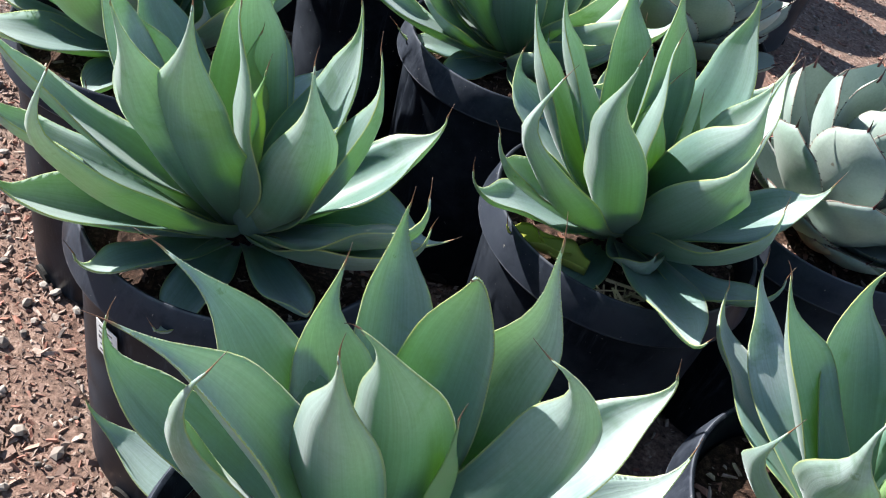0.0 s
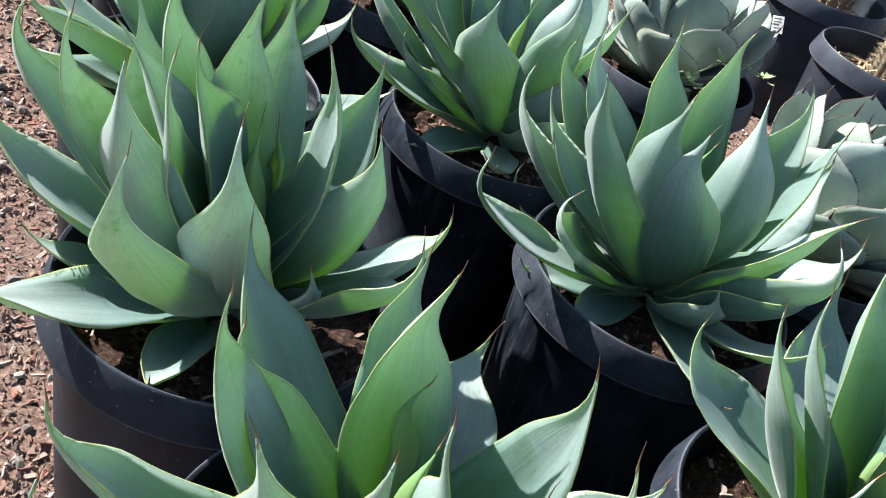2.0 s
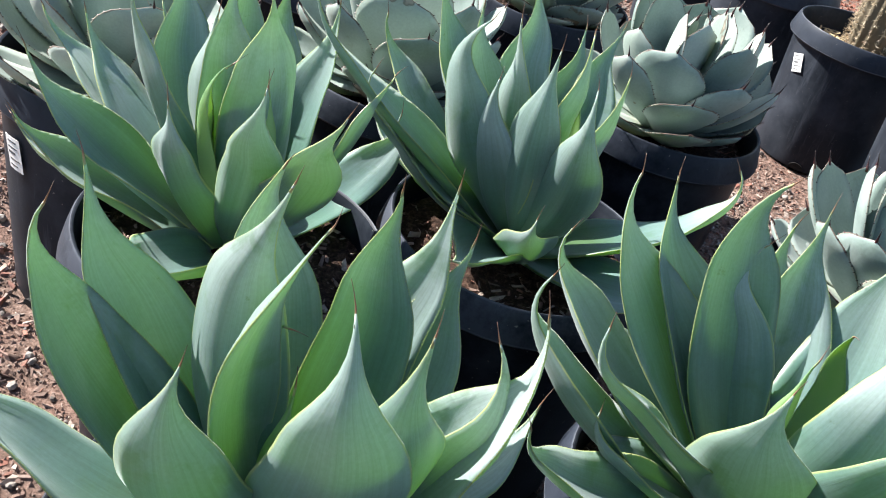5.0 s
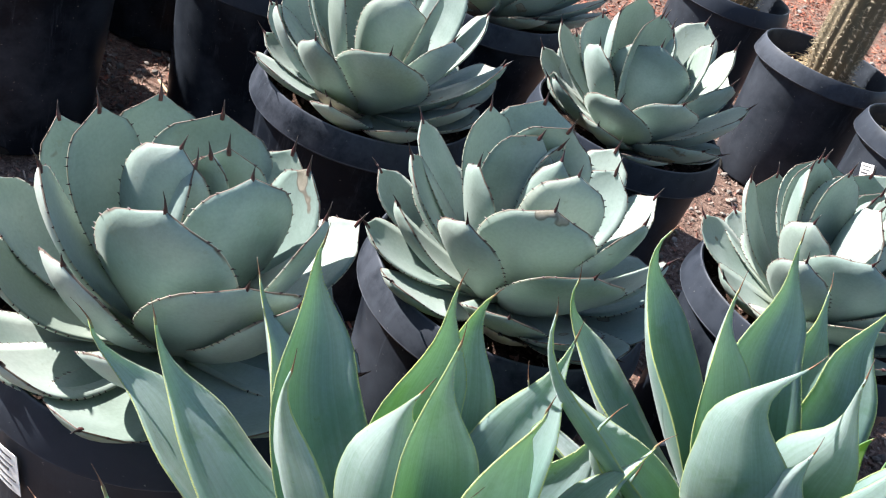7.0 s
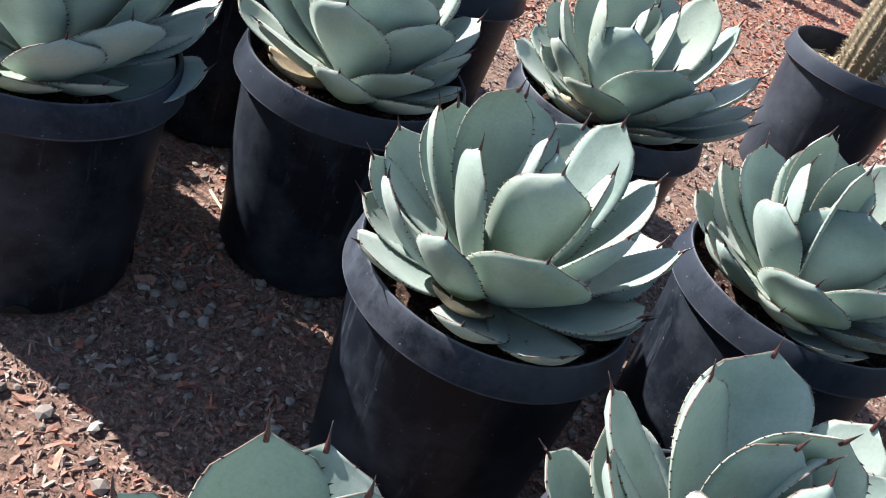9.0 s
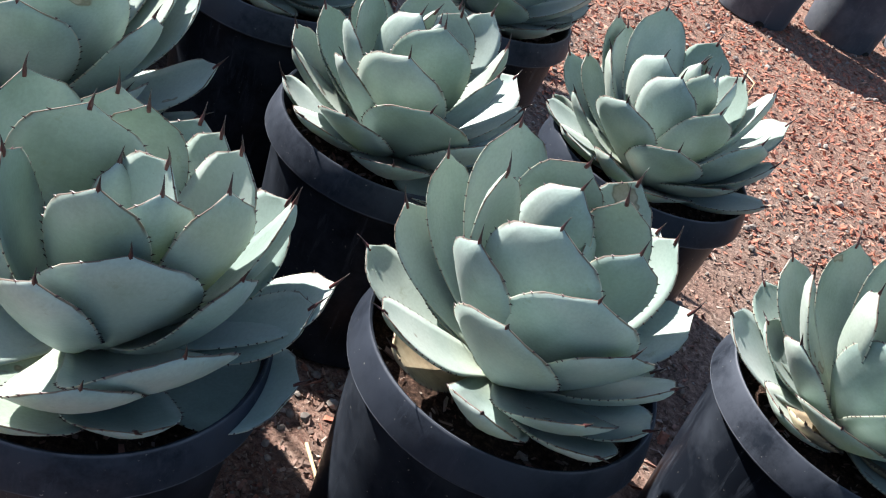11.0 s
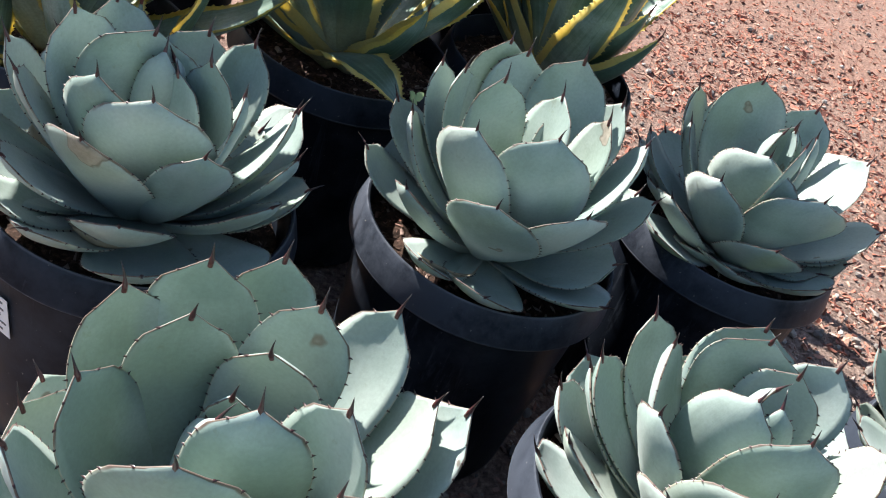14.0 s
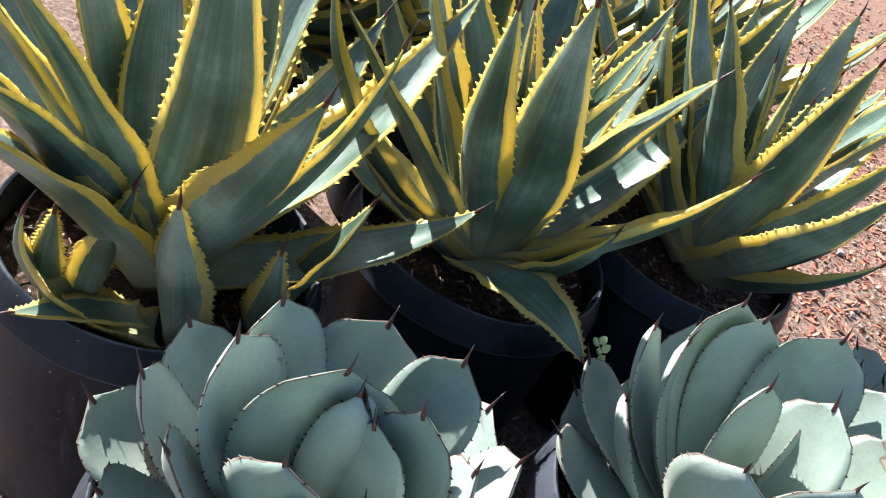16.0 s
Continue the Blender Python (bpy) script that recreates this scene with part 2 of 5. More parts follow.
def mat_chip(name, *hues):
    m = Mat(name)
    c = m.ramp(m.island(), *zip((0.0, 0.3, 0.5, 0.68, 0.88, 1.0), hues))
    n = m.noise(140, 5, 0.7)
    m.base(m.mix(m.ramp(n, (0.35, 0.45), (0.65, 0.0)), c, (0.07, 0.045, 0.035)), 0.88, 0.25)
    m.bump(n, 0.6, 0.003)
    return m.mat


def mat_pebble():
    m = Mat("pebble")
    c = m.ramp(m.island(), (0.0, (0.10, 0.09, 0.085)), (0.5, (0.22, 0.19, 0.17)), (0.85, (0.30, 0.27, 0.245)), (1.0, (0.40, 0.37, 0.34)))
    n = m.noise(90, 4, 0.6)
    m.base(m.mix(m.ramp(n, (0.35, 0.35), (0.65, 0.0)), c, (0.16, 0.13, 0.11)), 0.85, 0.3)
    m.bump(n, 0.4, 0.002)
    return m.mat


def mat_plain(name, a, b, scale, rough, bump=0.2):
    m = Mat(name)
    n = m.noise(scale, 5, 0.65)
    m.base(m.mix(n, a, b), rough, 0.4)
    m.bump(n, bump, 0.003)
    return m.mat


BLUE, GREY, STRIPED = mat_blue_leaf(), mat_grey_leaf(), mat_striped_leaf()
SPINE, PALE_SPINE, DEAD = mat_spine(), mat_pale_spine(), mat_dead_leaf()
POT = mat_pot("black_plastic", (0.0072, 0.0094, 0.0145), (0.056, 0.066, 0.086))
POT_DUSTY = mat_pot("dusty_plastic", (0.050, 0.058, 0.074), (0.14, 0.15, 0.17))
POT_GREY = mat_pot("grey_plastic", (0.020, 0.024, 0.032), (0.062, 0.071, 0.090))
SOIL, GROUND, PEBBLE = mat_soil(), mat_ground(), mat_pebble()
CHIP = mat_chip("bark_chip", (0.11, 0.072, 0.060), (0.27, 0.185, 0.155), (0.31, 0.135, 0.10), (0.23, 0.165, 0.14), (0.46, 0.38, 0.33), (0.36, 0.22, 0.17))
RED_CHIP = mat_chip("red_chip", (0.18, 0.07, 0.05), (0.36, 0.14, 0.10), (0.46, 0.15, 0.09), (0.30, 0.15, 0.11), (0.46, 0.28, 0.21), (0.50, 0.24, 0.17))
CRUMB = mat_plain("bark_crumb", (0.09, 0.06, 0.050), (0.32, 0.225, 0.185), 35, 0.9, 0.3)
PAPER = mat_plain("paper", (0.78, 0.78, 0.78), (0.70, 0.70, 0.70), 30, 0.6, 0.05)
INK = mat_plain("ink", (0.06, 0.06, 0.07), (0.10, 0.10, 0.11), 60, 0.6, 0.05)
CACTUS = mat_plain("cactus_skin", (0.07, 0.065, 0.04), (0.20, 0.15, 0.10), 18, 0.75, 0.5)
THORN = mat_plain("thorn", (0.55, 0.47, 0.34), (0.36, 0.27, 0.18), 50, 0.6, 0.1)
WEED = mat_plain("weed_leaf", (0.16, 0.24, 0.10), (0.36, 0.43, 0.21), 25, 0.55, 0.1)
YOUNG = mat_young_leaf()
HOLE_SHADE = mat_plain("hole_shade", (0.004, 0.004, 0.004), (0.008, 0.007, 0.006), 60, 0.9, 0.1)
YELLOWED = mat_plain("yellowed_leaf", (0.42, 0.40, 0.06), (0.26, 0.33, 0.09), 16, 0.5, 0.15)
STRAW = mat_plain("straw", (0.55, 0.44, 0.26), (0.35, 0.25, 0.14), 40, 0.8, 0.3)


# ---- mesh helpers ----
def mesh_of(name, verts, faces, mats, uvs=None, index=None, smooth=True):
    me = bpy.data.meshes.new(name)
    me.from_pydata([tuple(v) for v in verts], [], faces)
    for mt in mats:
        me.materials.append(mt)
    if uvs is not None:
        layer = me.uv_layers.new(name="UVMap")
        loops = np.empty(len(me.loops), dtype=np.int32)
        me.loops.foreach_get("vertex_index", loops)
        layer.data.foreach_set("uv", np.asarray(uvs, dtype=np.float32)[loops].ravel())
    if index is not None:
        me.polygons.foreach_set("material_index", np.asarray(index, dtype=np.int32))
    me.polygons.foreach_set("use_smooth", np.full(len(faces), smooth))
    me.update()
    return me


def child(name, me, parent, label="", at=None):
    ob = new(name, me)
    ob.parent = parent
    if at is not None:
        ob.matrix_basis = at
    return tagged(ob, label) if label else ob


def ground_z(x, y):
    s = min(1.0, max(0.0, (3.1 - y) / 0.9))
    return -0.04 * s * s * (3 - 2 * s)


def lathe(profile, steps, mats, name, wobble=0.0, seed=0):
    """A turned shape from (radius, height) pairs, from the outside foot to the inside."""
    rng = random.Random(seed)
    ph = rng.uniform(0, 6.28)
    verts, faces, uvs = [], [], []
    for k, (r, z) in enumerate(profile):
        for j in range(steps):
            a = 2 * math.pi * j / steps
            rr = r * (1 + wobble * math.cos(2 * a + ph))
            verts.append((rr * math.cos(a), rr * math.sin(a), z))
            uvs.append((j / steps, k / (len(profile) - 1)))
    for k in range(len(profile) - 1):
        for j in range(steps):
            faces.append((k * steps + j, k * steps + (j + 1) % steps, (k + 1) * steps + (j + 1) % steps, (k + 1) * steps + j))
    return mesh_of(name, verts, faces, mats, uvs)


def crisp(me):
    """Keeps edges sharper than 28 degrees unsmoothed."""
    me.set_sharp_from_angle(angle=radians(28))
    return me


def tube(points, radii, sides, name, mats):
    """A tapered tube along points; v of its uv runs from 0 to 1."""
    verts, faces, uvs = [], [], []
    pts = [Vector(p) for p in points]
    for k, p in enumerate(pts):
        d = (pts[min(k + 1, len(pts) - 1)] - pts[max(k - 1, 0)]).normalized()
        a = d.orthogonal().normalized()
        b = d.cross(a)
        for j in range(sides):
            t = 2 * math.pi * j / sides
            verts.append(p + (a * math.cos(t) + b * math.sin(t)) * radii[k])
            uvs.append((j / sides, k / (len(pts) - 1)))
    for k in range(len(pts) - 1):
        for j in range(sides):
            faces.append((k * sides + j, k * sides + (j + 1) % sides, (k + 1) * sides + (j + 1) % sides, (k + 1) * sides + j))
    faces.append(tuple(range(sides))[::-1])
    faces.append(tuple(range((len(pts) - 1) * sides, len(pts) * sides)))
    return mesh_of(name, verts, faces, mats, uvs)


# ---- pots ----
def pot_profile(h, r):
    """Foot, wall, a slanting lip that overhangs the wall, and the inside."""
    return [(r * 0.70, 0.004), (r * 0.79, 0.0), (r * 0.805, 0.008), (r * 0.86, h * 0.45), (r * 0.905, h - 0.062), (r * 0.912, h - 0.056), (r * 0.985, h - 0.053), (r, h - 0.049),
            (r * 0.998, h - 0.043), (r * 0.966, h - 0.018), (r * 0.944, h - 0.004), (r * 0.930, h), (r * 0.912, h - 0.002), (r * 0.896, h - 0.010), (r * 0.888, h - 0.05), (r * 0.86, h - 0.16)]


def soil_mesh(r, seed):
    rng = random.Random(seed)
    rings, steps = 16, 56
    verts, faces, uvs = [(0, 0, 0.01)], [], [(0.5, 0.5)]
    for k in range(1, rings + 1):
        for j in range(steps):
            a = 2 * math.pi * j / steps
            rr = r * k / rings
            p = Vector((rr * math.cos(a), rr * math.sin(a), 0))
            verts.append((p.x, p.y, 0.012 * noise.noise(p * 18 + Vector((seed, 0, 0))) + 0.007 * noise.noise(p * 70) + 0.006 * noise.noise(p * 170) + 0.01 * (1 - k / rings)))
            uvs.append((0.5 + p.x, 0.5 + p.y))
    for j in range(steps):
        faces.append((0, 1 + j, 1 + (j + 1) % steps))
    for k in range(rings - 1):
        for j in range(steps):
            a, b = 1 + k * steps, 1 + (k + 1) * steps
            faces.append((a + j, b + j, b + (j + 1) % steps, a + (j + 1) % steps))
    # Loose bits of bark lie in the soil.
    plain = len(faces)
    for _ in range(420):
        a, q = rng.uniform(0, 6.28), r * math.sqrt(rng.random()) * 0.97
        chip(verts, faces, uvs, (q * math.cos(a), q * math.sin(a), 0.006), rng, 0.004 + 0.015 * rng.random() ** 2.5)
    return mesh_of("soil", verts, faces, [SOIL, CHIP], uvs, [0] * plain + [1] * (len(faces) - plain), smooth=False)


def chip(verts, faces, uvs, at, rng, size, flat=0.28):
    """An uneven splinter of eight corners, lying at random with its underside in the earth."""
    m = Matrix.Translation(at) @ Euler((rng.gauss(0, 0.45), rng.gauss(0, 0.45), rng.uniform(0, 6.28))).to_matrix().to_4x4()
    sx, sy, sz = size * rng.uniform(0.8, 1.3), size * rng.uniform(0.16, 0.55), size * flat * rng.uniform(0.5, 1.2)
    n = len(verts)
    for dz in (-1, 1):
        for dx, dy in ((-1, -1), (1, -1), (1, 1), (-1, 1)):
            verts.append(m @ Vector((dx * sx * rng.uniform(0.2, 0.6), dy * sy * rng.uniform(0.1, 0.6), dz * sz * rng.uniform(0.25, 0.5))))
            uvs.append((0, 0))
    faces += [(n + 4, n + 5, n + 6, n + 7), (n, n + 1, n + 5, n + 4), (n + 1, n + 2, n + 6, n + 5), (n + 2, n + 3, n + 7, n + 6), (n + 3, n, n + 4, n + 7)]


def crumb(verts, faces, uvs, at, rng, size, flat=0.5):
    """A small pointed bit of bark."""
    n, a = len(verts), rng.uniform(0, 6.28)
    for k in range(3):
        q = size * rng.uniform(0.3, 0.6)
        verts.append((at[0] + q * math.cos(a + 2.1 * k), at[1] + q * math.sin(a + 2.1 * k), at[2] - 0.1 * size))
    verts.append((at[0] + rng.gauss(0, 0.15) * size, at[1] + rng.gauss(0, 0.15) * size, at[2] + flat * size * rng.uniform(0.6, 1.2)))
    uvs += [(0, 0)] * 4
    faces += [(n, n + 1, n + 3), (n + 1, n + 2, n + 3), (n + 2, n, n + 3)]


def drain_mesh():
    """A low arch, standing a little proud of the pot's wall; its black paints the shade inside a notch."""
    out = [(0.022 * math.cos(a), 0.002 + 0.017 * math.sin(a)) for a in [math.pi * k / 10 for k in range(11)]]
    verts = [(0.0035 + 0.08 * z, y, z) for y, z in out] + [(-0.004, y, z) for y, z in out]
    n = len(out)
    return mesh_of("drain_hole", verts, [tuple(range(n)), tuple(range(2 * n - 1, n - 1, -1))] + [(k, n + k, n + (k + 1) % n, (k + 1) % n) for k in range(n)], [HOLE_SHADE], smooth=False)


DRAIN = drain_mesh()


def potted(name, x, y, label, category, group, r=0.207, top=0.40, mat=None, seed=1, soil=0.055, hole=None):
    """A nursery pot with its soil, under an empty at its foot; the plant's parts follow under the same empty."""
    z = ground_z(x, y)
    h = top - z
    hole = (seed * 37) % 90 if hole is None else hole
    root = new(name)
    root.empty_display_size = 0.1
    root.matrix_basis = pose(x, y, z - 0.002)
    tagged(root, label, category, group)
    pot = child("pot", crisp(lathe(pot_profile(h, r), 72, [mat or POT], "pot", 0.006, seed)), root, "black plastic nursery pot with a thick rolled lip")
    for k in range(4):
        child("drain_hole", DRAIN, pot, "black plate for the shaded drainage notch at the pot's foot", Matrix.Rotation(radians(hole + 90 * k), 4, 'Z') @ pose(r * 0.806, 0, 0.003))
    child("soil", soil_mesh(r * 0.872, seed), root, "dark potting soil with bark bits", pose(0, 0, h - soil))
    return root, pot, h


def price_tag(pot, h, r, azimuth, z, wide=0.036, high=0.062, tilt=0.0, lines=5, seed=3):
    """A paper label stuck on the pot's side, with bars for its writing."""
    at = Matrix.Rotation(azimuth, 4, 'Z') @ pose(r * (0.805 + 0.12 * z / h) + 0.0035, 0, z, 0, 4 + 0, 0) @ pose(0, 0, 0, tilt, 0, 0)
    rng = random.Random(seed)

    def plate(name, u0, v0, u1, v1, depth, mt):
        bend = [(-0.5 * (u / 0.19) ** 2 * 0.19) for u in (u0, (u0 + u1) / 2, u1)]
        verts, faces = [], []
        for d in (0.0, depth):
            for v in (v0, v1):
                for u, b in zip((u0, (u0 + u1) / 2, u1), bend):
                    verts.append((b + d, u, v))
        faces = [(6, 7, 10, 9), (7, 8, 11, 10), (0, 3, 4, 1), (1, 4, 5, 2), (0, 1, 7, 6), (1, 2, 8, 7), (3, 9, 10, 4), (4, 10, 11, 5), (0, 6, 9, 3), (2, 5, 11, 8)]
        return mesh_of(name, verts, faces, [mt], smooth=False)

    tag = child("price_tag", plate("price_tag", -wide / 2, -high / 2, wide / 2, high / 2, 0.0006, PAPER), pot, "white paper price label with grey print", at)
    for k in range(lines):
        v = high * (0.36 - 0.72 * k / (lines - 1))
        u0, u1 = -wide * rng.uniform(0.30, 0.42), wide * rng.uniform(0.1, 0.42)
        child("print", plate("print", u0, v - high * 0.022, u1, v + high * (0.06 if k == lines // 2 else 0.022), 0.0010, INK), tag, "grey bar of print")
    return tag


# ---- leaves ----
def leaf_mesh(azimuth, rise, length, width, kind, bend=0.0, twist=0.0, cup=0.25, seed=0, root_r=0.02, skin=None, turn=0.0):
    """One agave leaf. azimuth and rise give the way from its foot to its tip, in radians; bend > 0 curls the tip upwards and < 0 outwards.
    turn rolls a steep leaf about its own line, the way it faces. Returns the leaf's mesh and the mesh of its end spine."""
    rng = random.Random(seed)
    nu, nv = {"smooth": (26, 8), "grey": (22, 8), "striped": (28, 8)}[kind]
    S = [k / nu for k in range(nu + 1)]
    beak = rng.uniform(0.5, 2.4) if rise < 0.9 else rng.uniform(-0.9, 1.4)
    # The middle line, in a plane: turned and scaled so that its end lies where rise and length say.
    ang = [bend * (s ** 1.6) + (0.55 * max(0.0, s - 0.82) / 0.18 * beak if kind == "smooth" else 0.0) for s in S]
    px, pz = [0.0], [0.0]
    for k in range(nu):
        a = 0.5 * (ang[k] + ang[k + 1])
        px.append(px[-1] + math.cos(a) / nu)
        pz.append(pz[-1] + math.sin(a) / nu)
    tilt, size = rise - math.atan2(pz[-1], px[-1]), length / math.hypot(px[-1], pz[-1])
    c, s_ = math.cos(tilt), math.sin(tilt)
    radial, side = Vector((math.cos(azimuth), math.sin(azimuth), 0)), Vector((-math.sin(azimuth), math.cos(azimuth), 0))
    up = Vector((0, 0, 1))
    wave, ph, ph2 = rng.uniform(0.6, 1.0), rng.uniform(0, 6.28), rng.uniform(0, 6.28)
    sway = rng.uniform(-0.035, 0.035) * length
    hook = rng.uniform(-0.035, 0.035) * length if kind == "smooth" else 0.0

    def half_width(s):
        if kind == "smooth":
            body = 0.50 + 0.50 * math.sin(min(1.0, s / 0.44) * math.pi / 2) ** 1.4
            u = max(0.0, (s - 0.44) / 0.56)
            q = min(1.0, max(0.0, (u - 0.46) / 0.46))
            end = (1 - u ** 1.9) * (1 - 0.70 * q * q * (3 - 2 * q))
            return 0.5 * width * max(body * end, 0.012)
        if kind == "grey":
            body = 0.44 + 0.56 * math.sin(min(1.0, s / 0.64) * math.pi / 2) ** 1.3
            end = (1.0 if s < 0.66 else max(0.0, 1 - ((s - 0.66) / 0.345) ** 2.5) ** 0.64) * (1.0 if s < 0.91 else 1 - 0.95 * ((s - 0.91) / 0.09) ** 1.5)
            return 0.5 * width * max(body * end, 0.03)
        body = 0.78 + 0.22 * math.sin(min(1.0, s / 0.42) * math.pi / 2) if s > 0.10 else 0.98 - 2.0 * s
        end = 1.0 if s < 0.42 else max(0.0, 1 - ((s - 0.42) / 0.58) ** 1.55)
        return 0.5 * width * max(body * end, 0.012)

    thick = {"smooth": 0.010, "grey": 0.013, "striped": 0.011}[kind]
    verts, faces, uvs, mats = [], [], [], []
    top, edge_pts = [], {-1: [], 1: []}
    for k, s in enumerate(S):
        x, z = (px[k] * c - pz[k] * s_) * size, (px[k] * s_ + pz[k] * c) * size
        p = radial * (root_r + x) + up * z + side * (sway * math.sin(s * math.pi) ** 2 + hook * math.sin(math.pi * max(0.0, s - 0.62) / 0.38) ** 2)
        k2 = min(k, nu - 1)
        tx, tz = (px[k2 + 1] - px[k2]) * c - (pz[k2 + 1] - pz[k2]) * s_, (px[k2 + 1] - px[k2]) * s_ + (pz[k2 + 1] - pz[k2]) * c
        tangent = (radial * tx + up * tz).normalized()
        across = side.copy()
        normal = across.cross(tangent) * -1.0
        roll = twist * s + turn
        across, normal = across * math.cos(roll) + normal * math.sin(roll), normal * math.cos(roll) - across * math.sin(roll)
        hw = half_width(s)
        fold = cup * (1.15 - 0.75 * s) if kind != "smooth" else cup * (0.9 + 0.5 * (1 - s))
        row = []
        for j in range(nv + 1):
            t = 2 * j / nv - 1
            lift = fold * hw * (abs(t) ** 1.7)
            if kind == "smooth":
                lift += 0.16 * wave * hw * math.sin(5 * s + ph) * t ** 3 + 0.018 * hw * math.cos(9.4 * t + ph2) * min(1, 4 * (1 - s))
                lift += 0.30 * hw * math.sin(9 * s + ph2 + (1.3 if t > 0 else 0)) * max(0, abs(t) - 0.5)
            if kind == "striped":
                lift += 0.16 * hw * math.sin(24 * s + ph + (1.7 if t > 0 else 0)) * max(0, abs(t) - 0.6)
            row.append((p + across * (hw * t) + normal * lift, normal, t))
        edge_pts[-1].append((row[0][0], -across, tangent, normal))
        edge_pts[1].append((row[-1][0], across, tangent, normal))
        top.append(row)
    n = nv + 1
    for k, row in enumerate(top):
        for j, (q, normal, t) in enumerate(row):
            verts.append(q)
            uvs.append((j / nv, S[k]))
    for k, row in enumerate(top):
        body = thick * (1.25 - 0.75 * S[k]) * min(1.0, half_width(S[k]) / (0.25 * width))
        for j, (q, normal, t) in enumerate(row):
            verts.append(q - normal * (0.0012 + body * (1 - t * t)))
            uvs.append((j / nv, S[k]))
    m = n * (nu + 1)
    for k in range(nu):
        for j in range(nv):
            a = k * n + j
            faces.append((a, a + 1, a + n + 1, a + n))
            faces.append((m + a, m + a + n, m + a + n + 1, m + a + 1))
        a, b = k * n, k * n + nv
        faces.append((a, a + n, m + a + n, m + a))
        faces.append((b, m + b, m + b + n, b + n))
    faces.append(tuple(range(n))[::-1] + tuple(range(m, m + n)))
    faces.append(tuple(range(nu * n, nu * n + n)) + tuple(range(m + nu * n, m + nu * n + n))[::-1])
    mats = [0] * len(faces)
    # Teeth along the margins.
    count, big = {"grey": (10, 0.0030), "striped": (26, 0.0042), "smooth": (70, 0.0004)}[kind]
    first = {"grey": 0.42, "striped": 0.06, "smooth": 0.45}[kind]
    for sgn in (-1, 1):
        pts = edge_pts[sgn]
        for q in range(count):
            s = first + (0.965 - first) * (q + rng.uniform(0.2, 0.8)) / count
            k = min(nu - 1, int(s * nu))
            f = s * nu - k
            e0, e1 = pts[k], pts[k + 1]
            p, out, tg, nm = e0[0].lerp(e1[0], f), e0[1], e0[2], e0[3]
            hgt, wid = big * rng.uniform(0.7, 1.3), big * {"grey": 0.42, "striped": 1.1, "smooth": 1.6}[kind]
            b = len(verts)
            verts += [p - tg * wid - out * 0.001, p + tg * wid - out * 0.001, p - nm * 0.0025 - out * 0.001, p + out * hgt + tg * hgt * 0.35]
            uvs += [(0, 0.3), (0, 0.3), (0, 0.3), (0, 1.0)] if kind == "grey" else [(1.0, s)] * 4
            faces += [(b, b + 1, b + 3), (b + 1, b + 2, b + 3), (b + 2, b, b + 3)]
            mats += [1 if kind == "grey" else 0] * 3
    me = mesh_of("leaf", verts, faces, [skin or {"smooth": BLUE, "grey": GREY, "striped": STRIPED}[kind], SPINE], uvs, mats)
    # The end spine goes on from the tip.
    tip, tg = top[-1][nv // 2][0], (top[-1][nv // 2][0] - top[-3][nv // 2][0]).normalized()
    nm = top[-1][nv // 2][1]
    ln, rad = {"smooth": (0.020, 0.0008), "grey": (0.019, 0.0020), "striped": (0.024, 0.0019)}[kind]
    ln *= rng.uniform(0.8, 1.2)
    curl = nm * ln * rng.uniform(-0.25, 0.25) + side * ln * rng.uniform(-0.2, 0.2)
    pts = [tip - tg * ln * 0.40 - nm * 0.0008, tip - tg * ln * 0.05, tip + tg * ln * 0.22 + curl * 0.1, tip + tg * ln * 0.6 + curl * 0.45, tip + tg * ln + curl]
    sp = tube(pts, [rad * 1.3, rad * 1.25, rad * 0.75, rad * 0.42, 0.0002], 7, "spine", [SPINE if kind != "smooth" else PALE_SPINE])
    return me, sp


def curl(kind, rise, rng):
    """How far a leaf's end curls up, by how steep it stands."""
    if kind == "smooth":
        return (0.75 if rise > 55 else 0.65 if rise > 30 else 0.45 if rise > 18 else -0.15) + rng.uniform(-0.25, 0.2)
    if kind == "grey":
        return (0.6 if rise > 65 else 0.8 if rise > 18 else 0.5) + rng.uniform(-0.15, 0.15)
    return (-0.1 if rise > 55 else 0.7) + rng.uniform(-0.2, 0.2)


def away(a, b):
    """The angle between two (azimuth, rise) directions, in degrees."""
    va, vb = (Vector((math.cos(radians(r)) * math.cos(radians(z)), math.cos(radians(r)) * math.sin(radians(z)), math.sin(radians(r)))) for z, r in ((a[0], a[1]), (b[0], b[1])))
    return math.degrees(va.angle(vb))


def spiral(n, size, wide, phase, seed, low):
    """A spiral of leaves from the bud outwards: rows of azimuth, rise, length, width."""
    rng = random.Random(seed)
    rows = []
    for i in range(n):
        f = i / (n - 1)
        az = (phase + 137.508 * i + rng.uniform(-7, 7) + 180) % 360 - 180
        rise = 86 - (86 - low) * f ** 0.9 + rng.uniform(-4, 4)
        ln = size * (0.70 + 0.30 * min(1, f * 2.5)) * (1 - 0.25 * max(0, f - 0.75) / 0.25) * rng.uniform(0.93, 1.07)
        rows.append((az, rise, ln, wide * rng.uniform(0.9, 1.08) * (0.45 + 0.55 * min(1, f * 4))))
    return rows


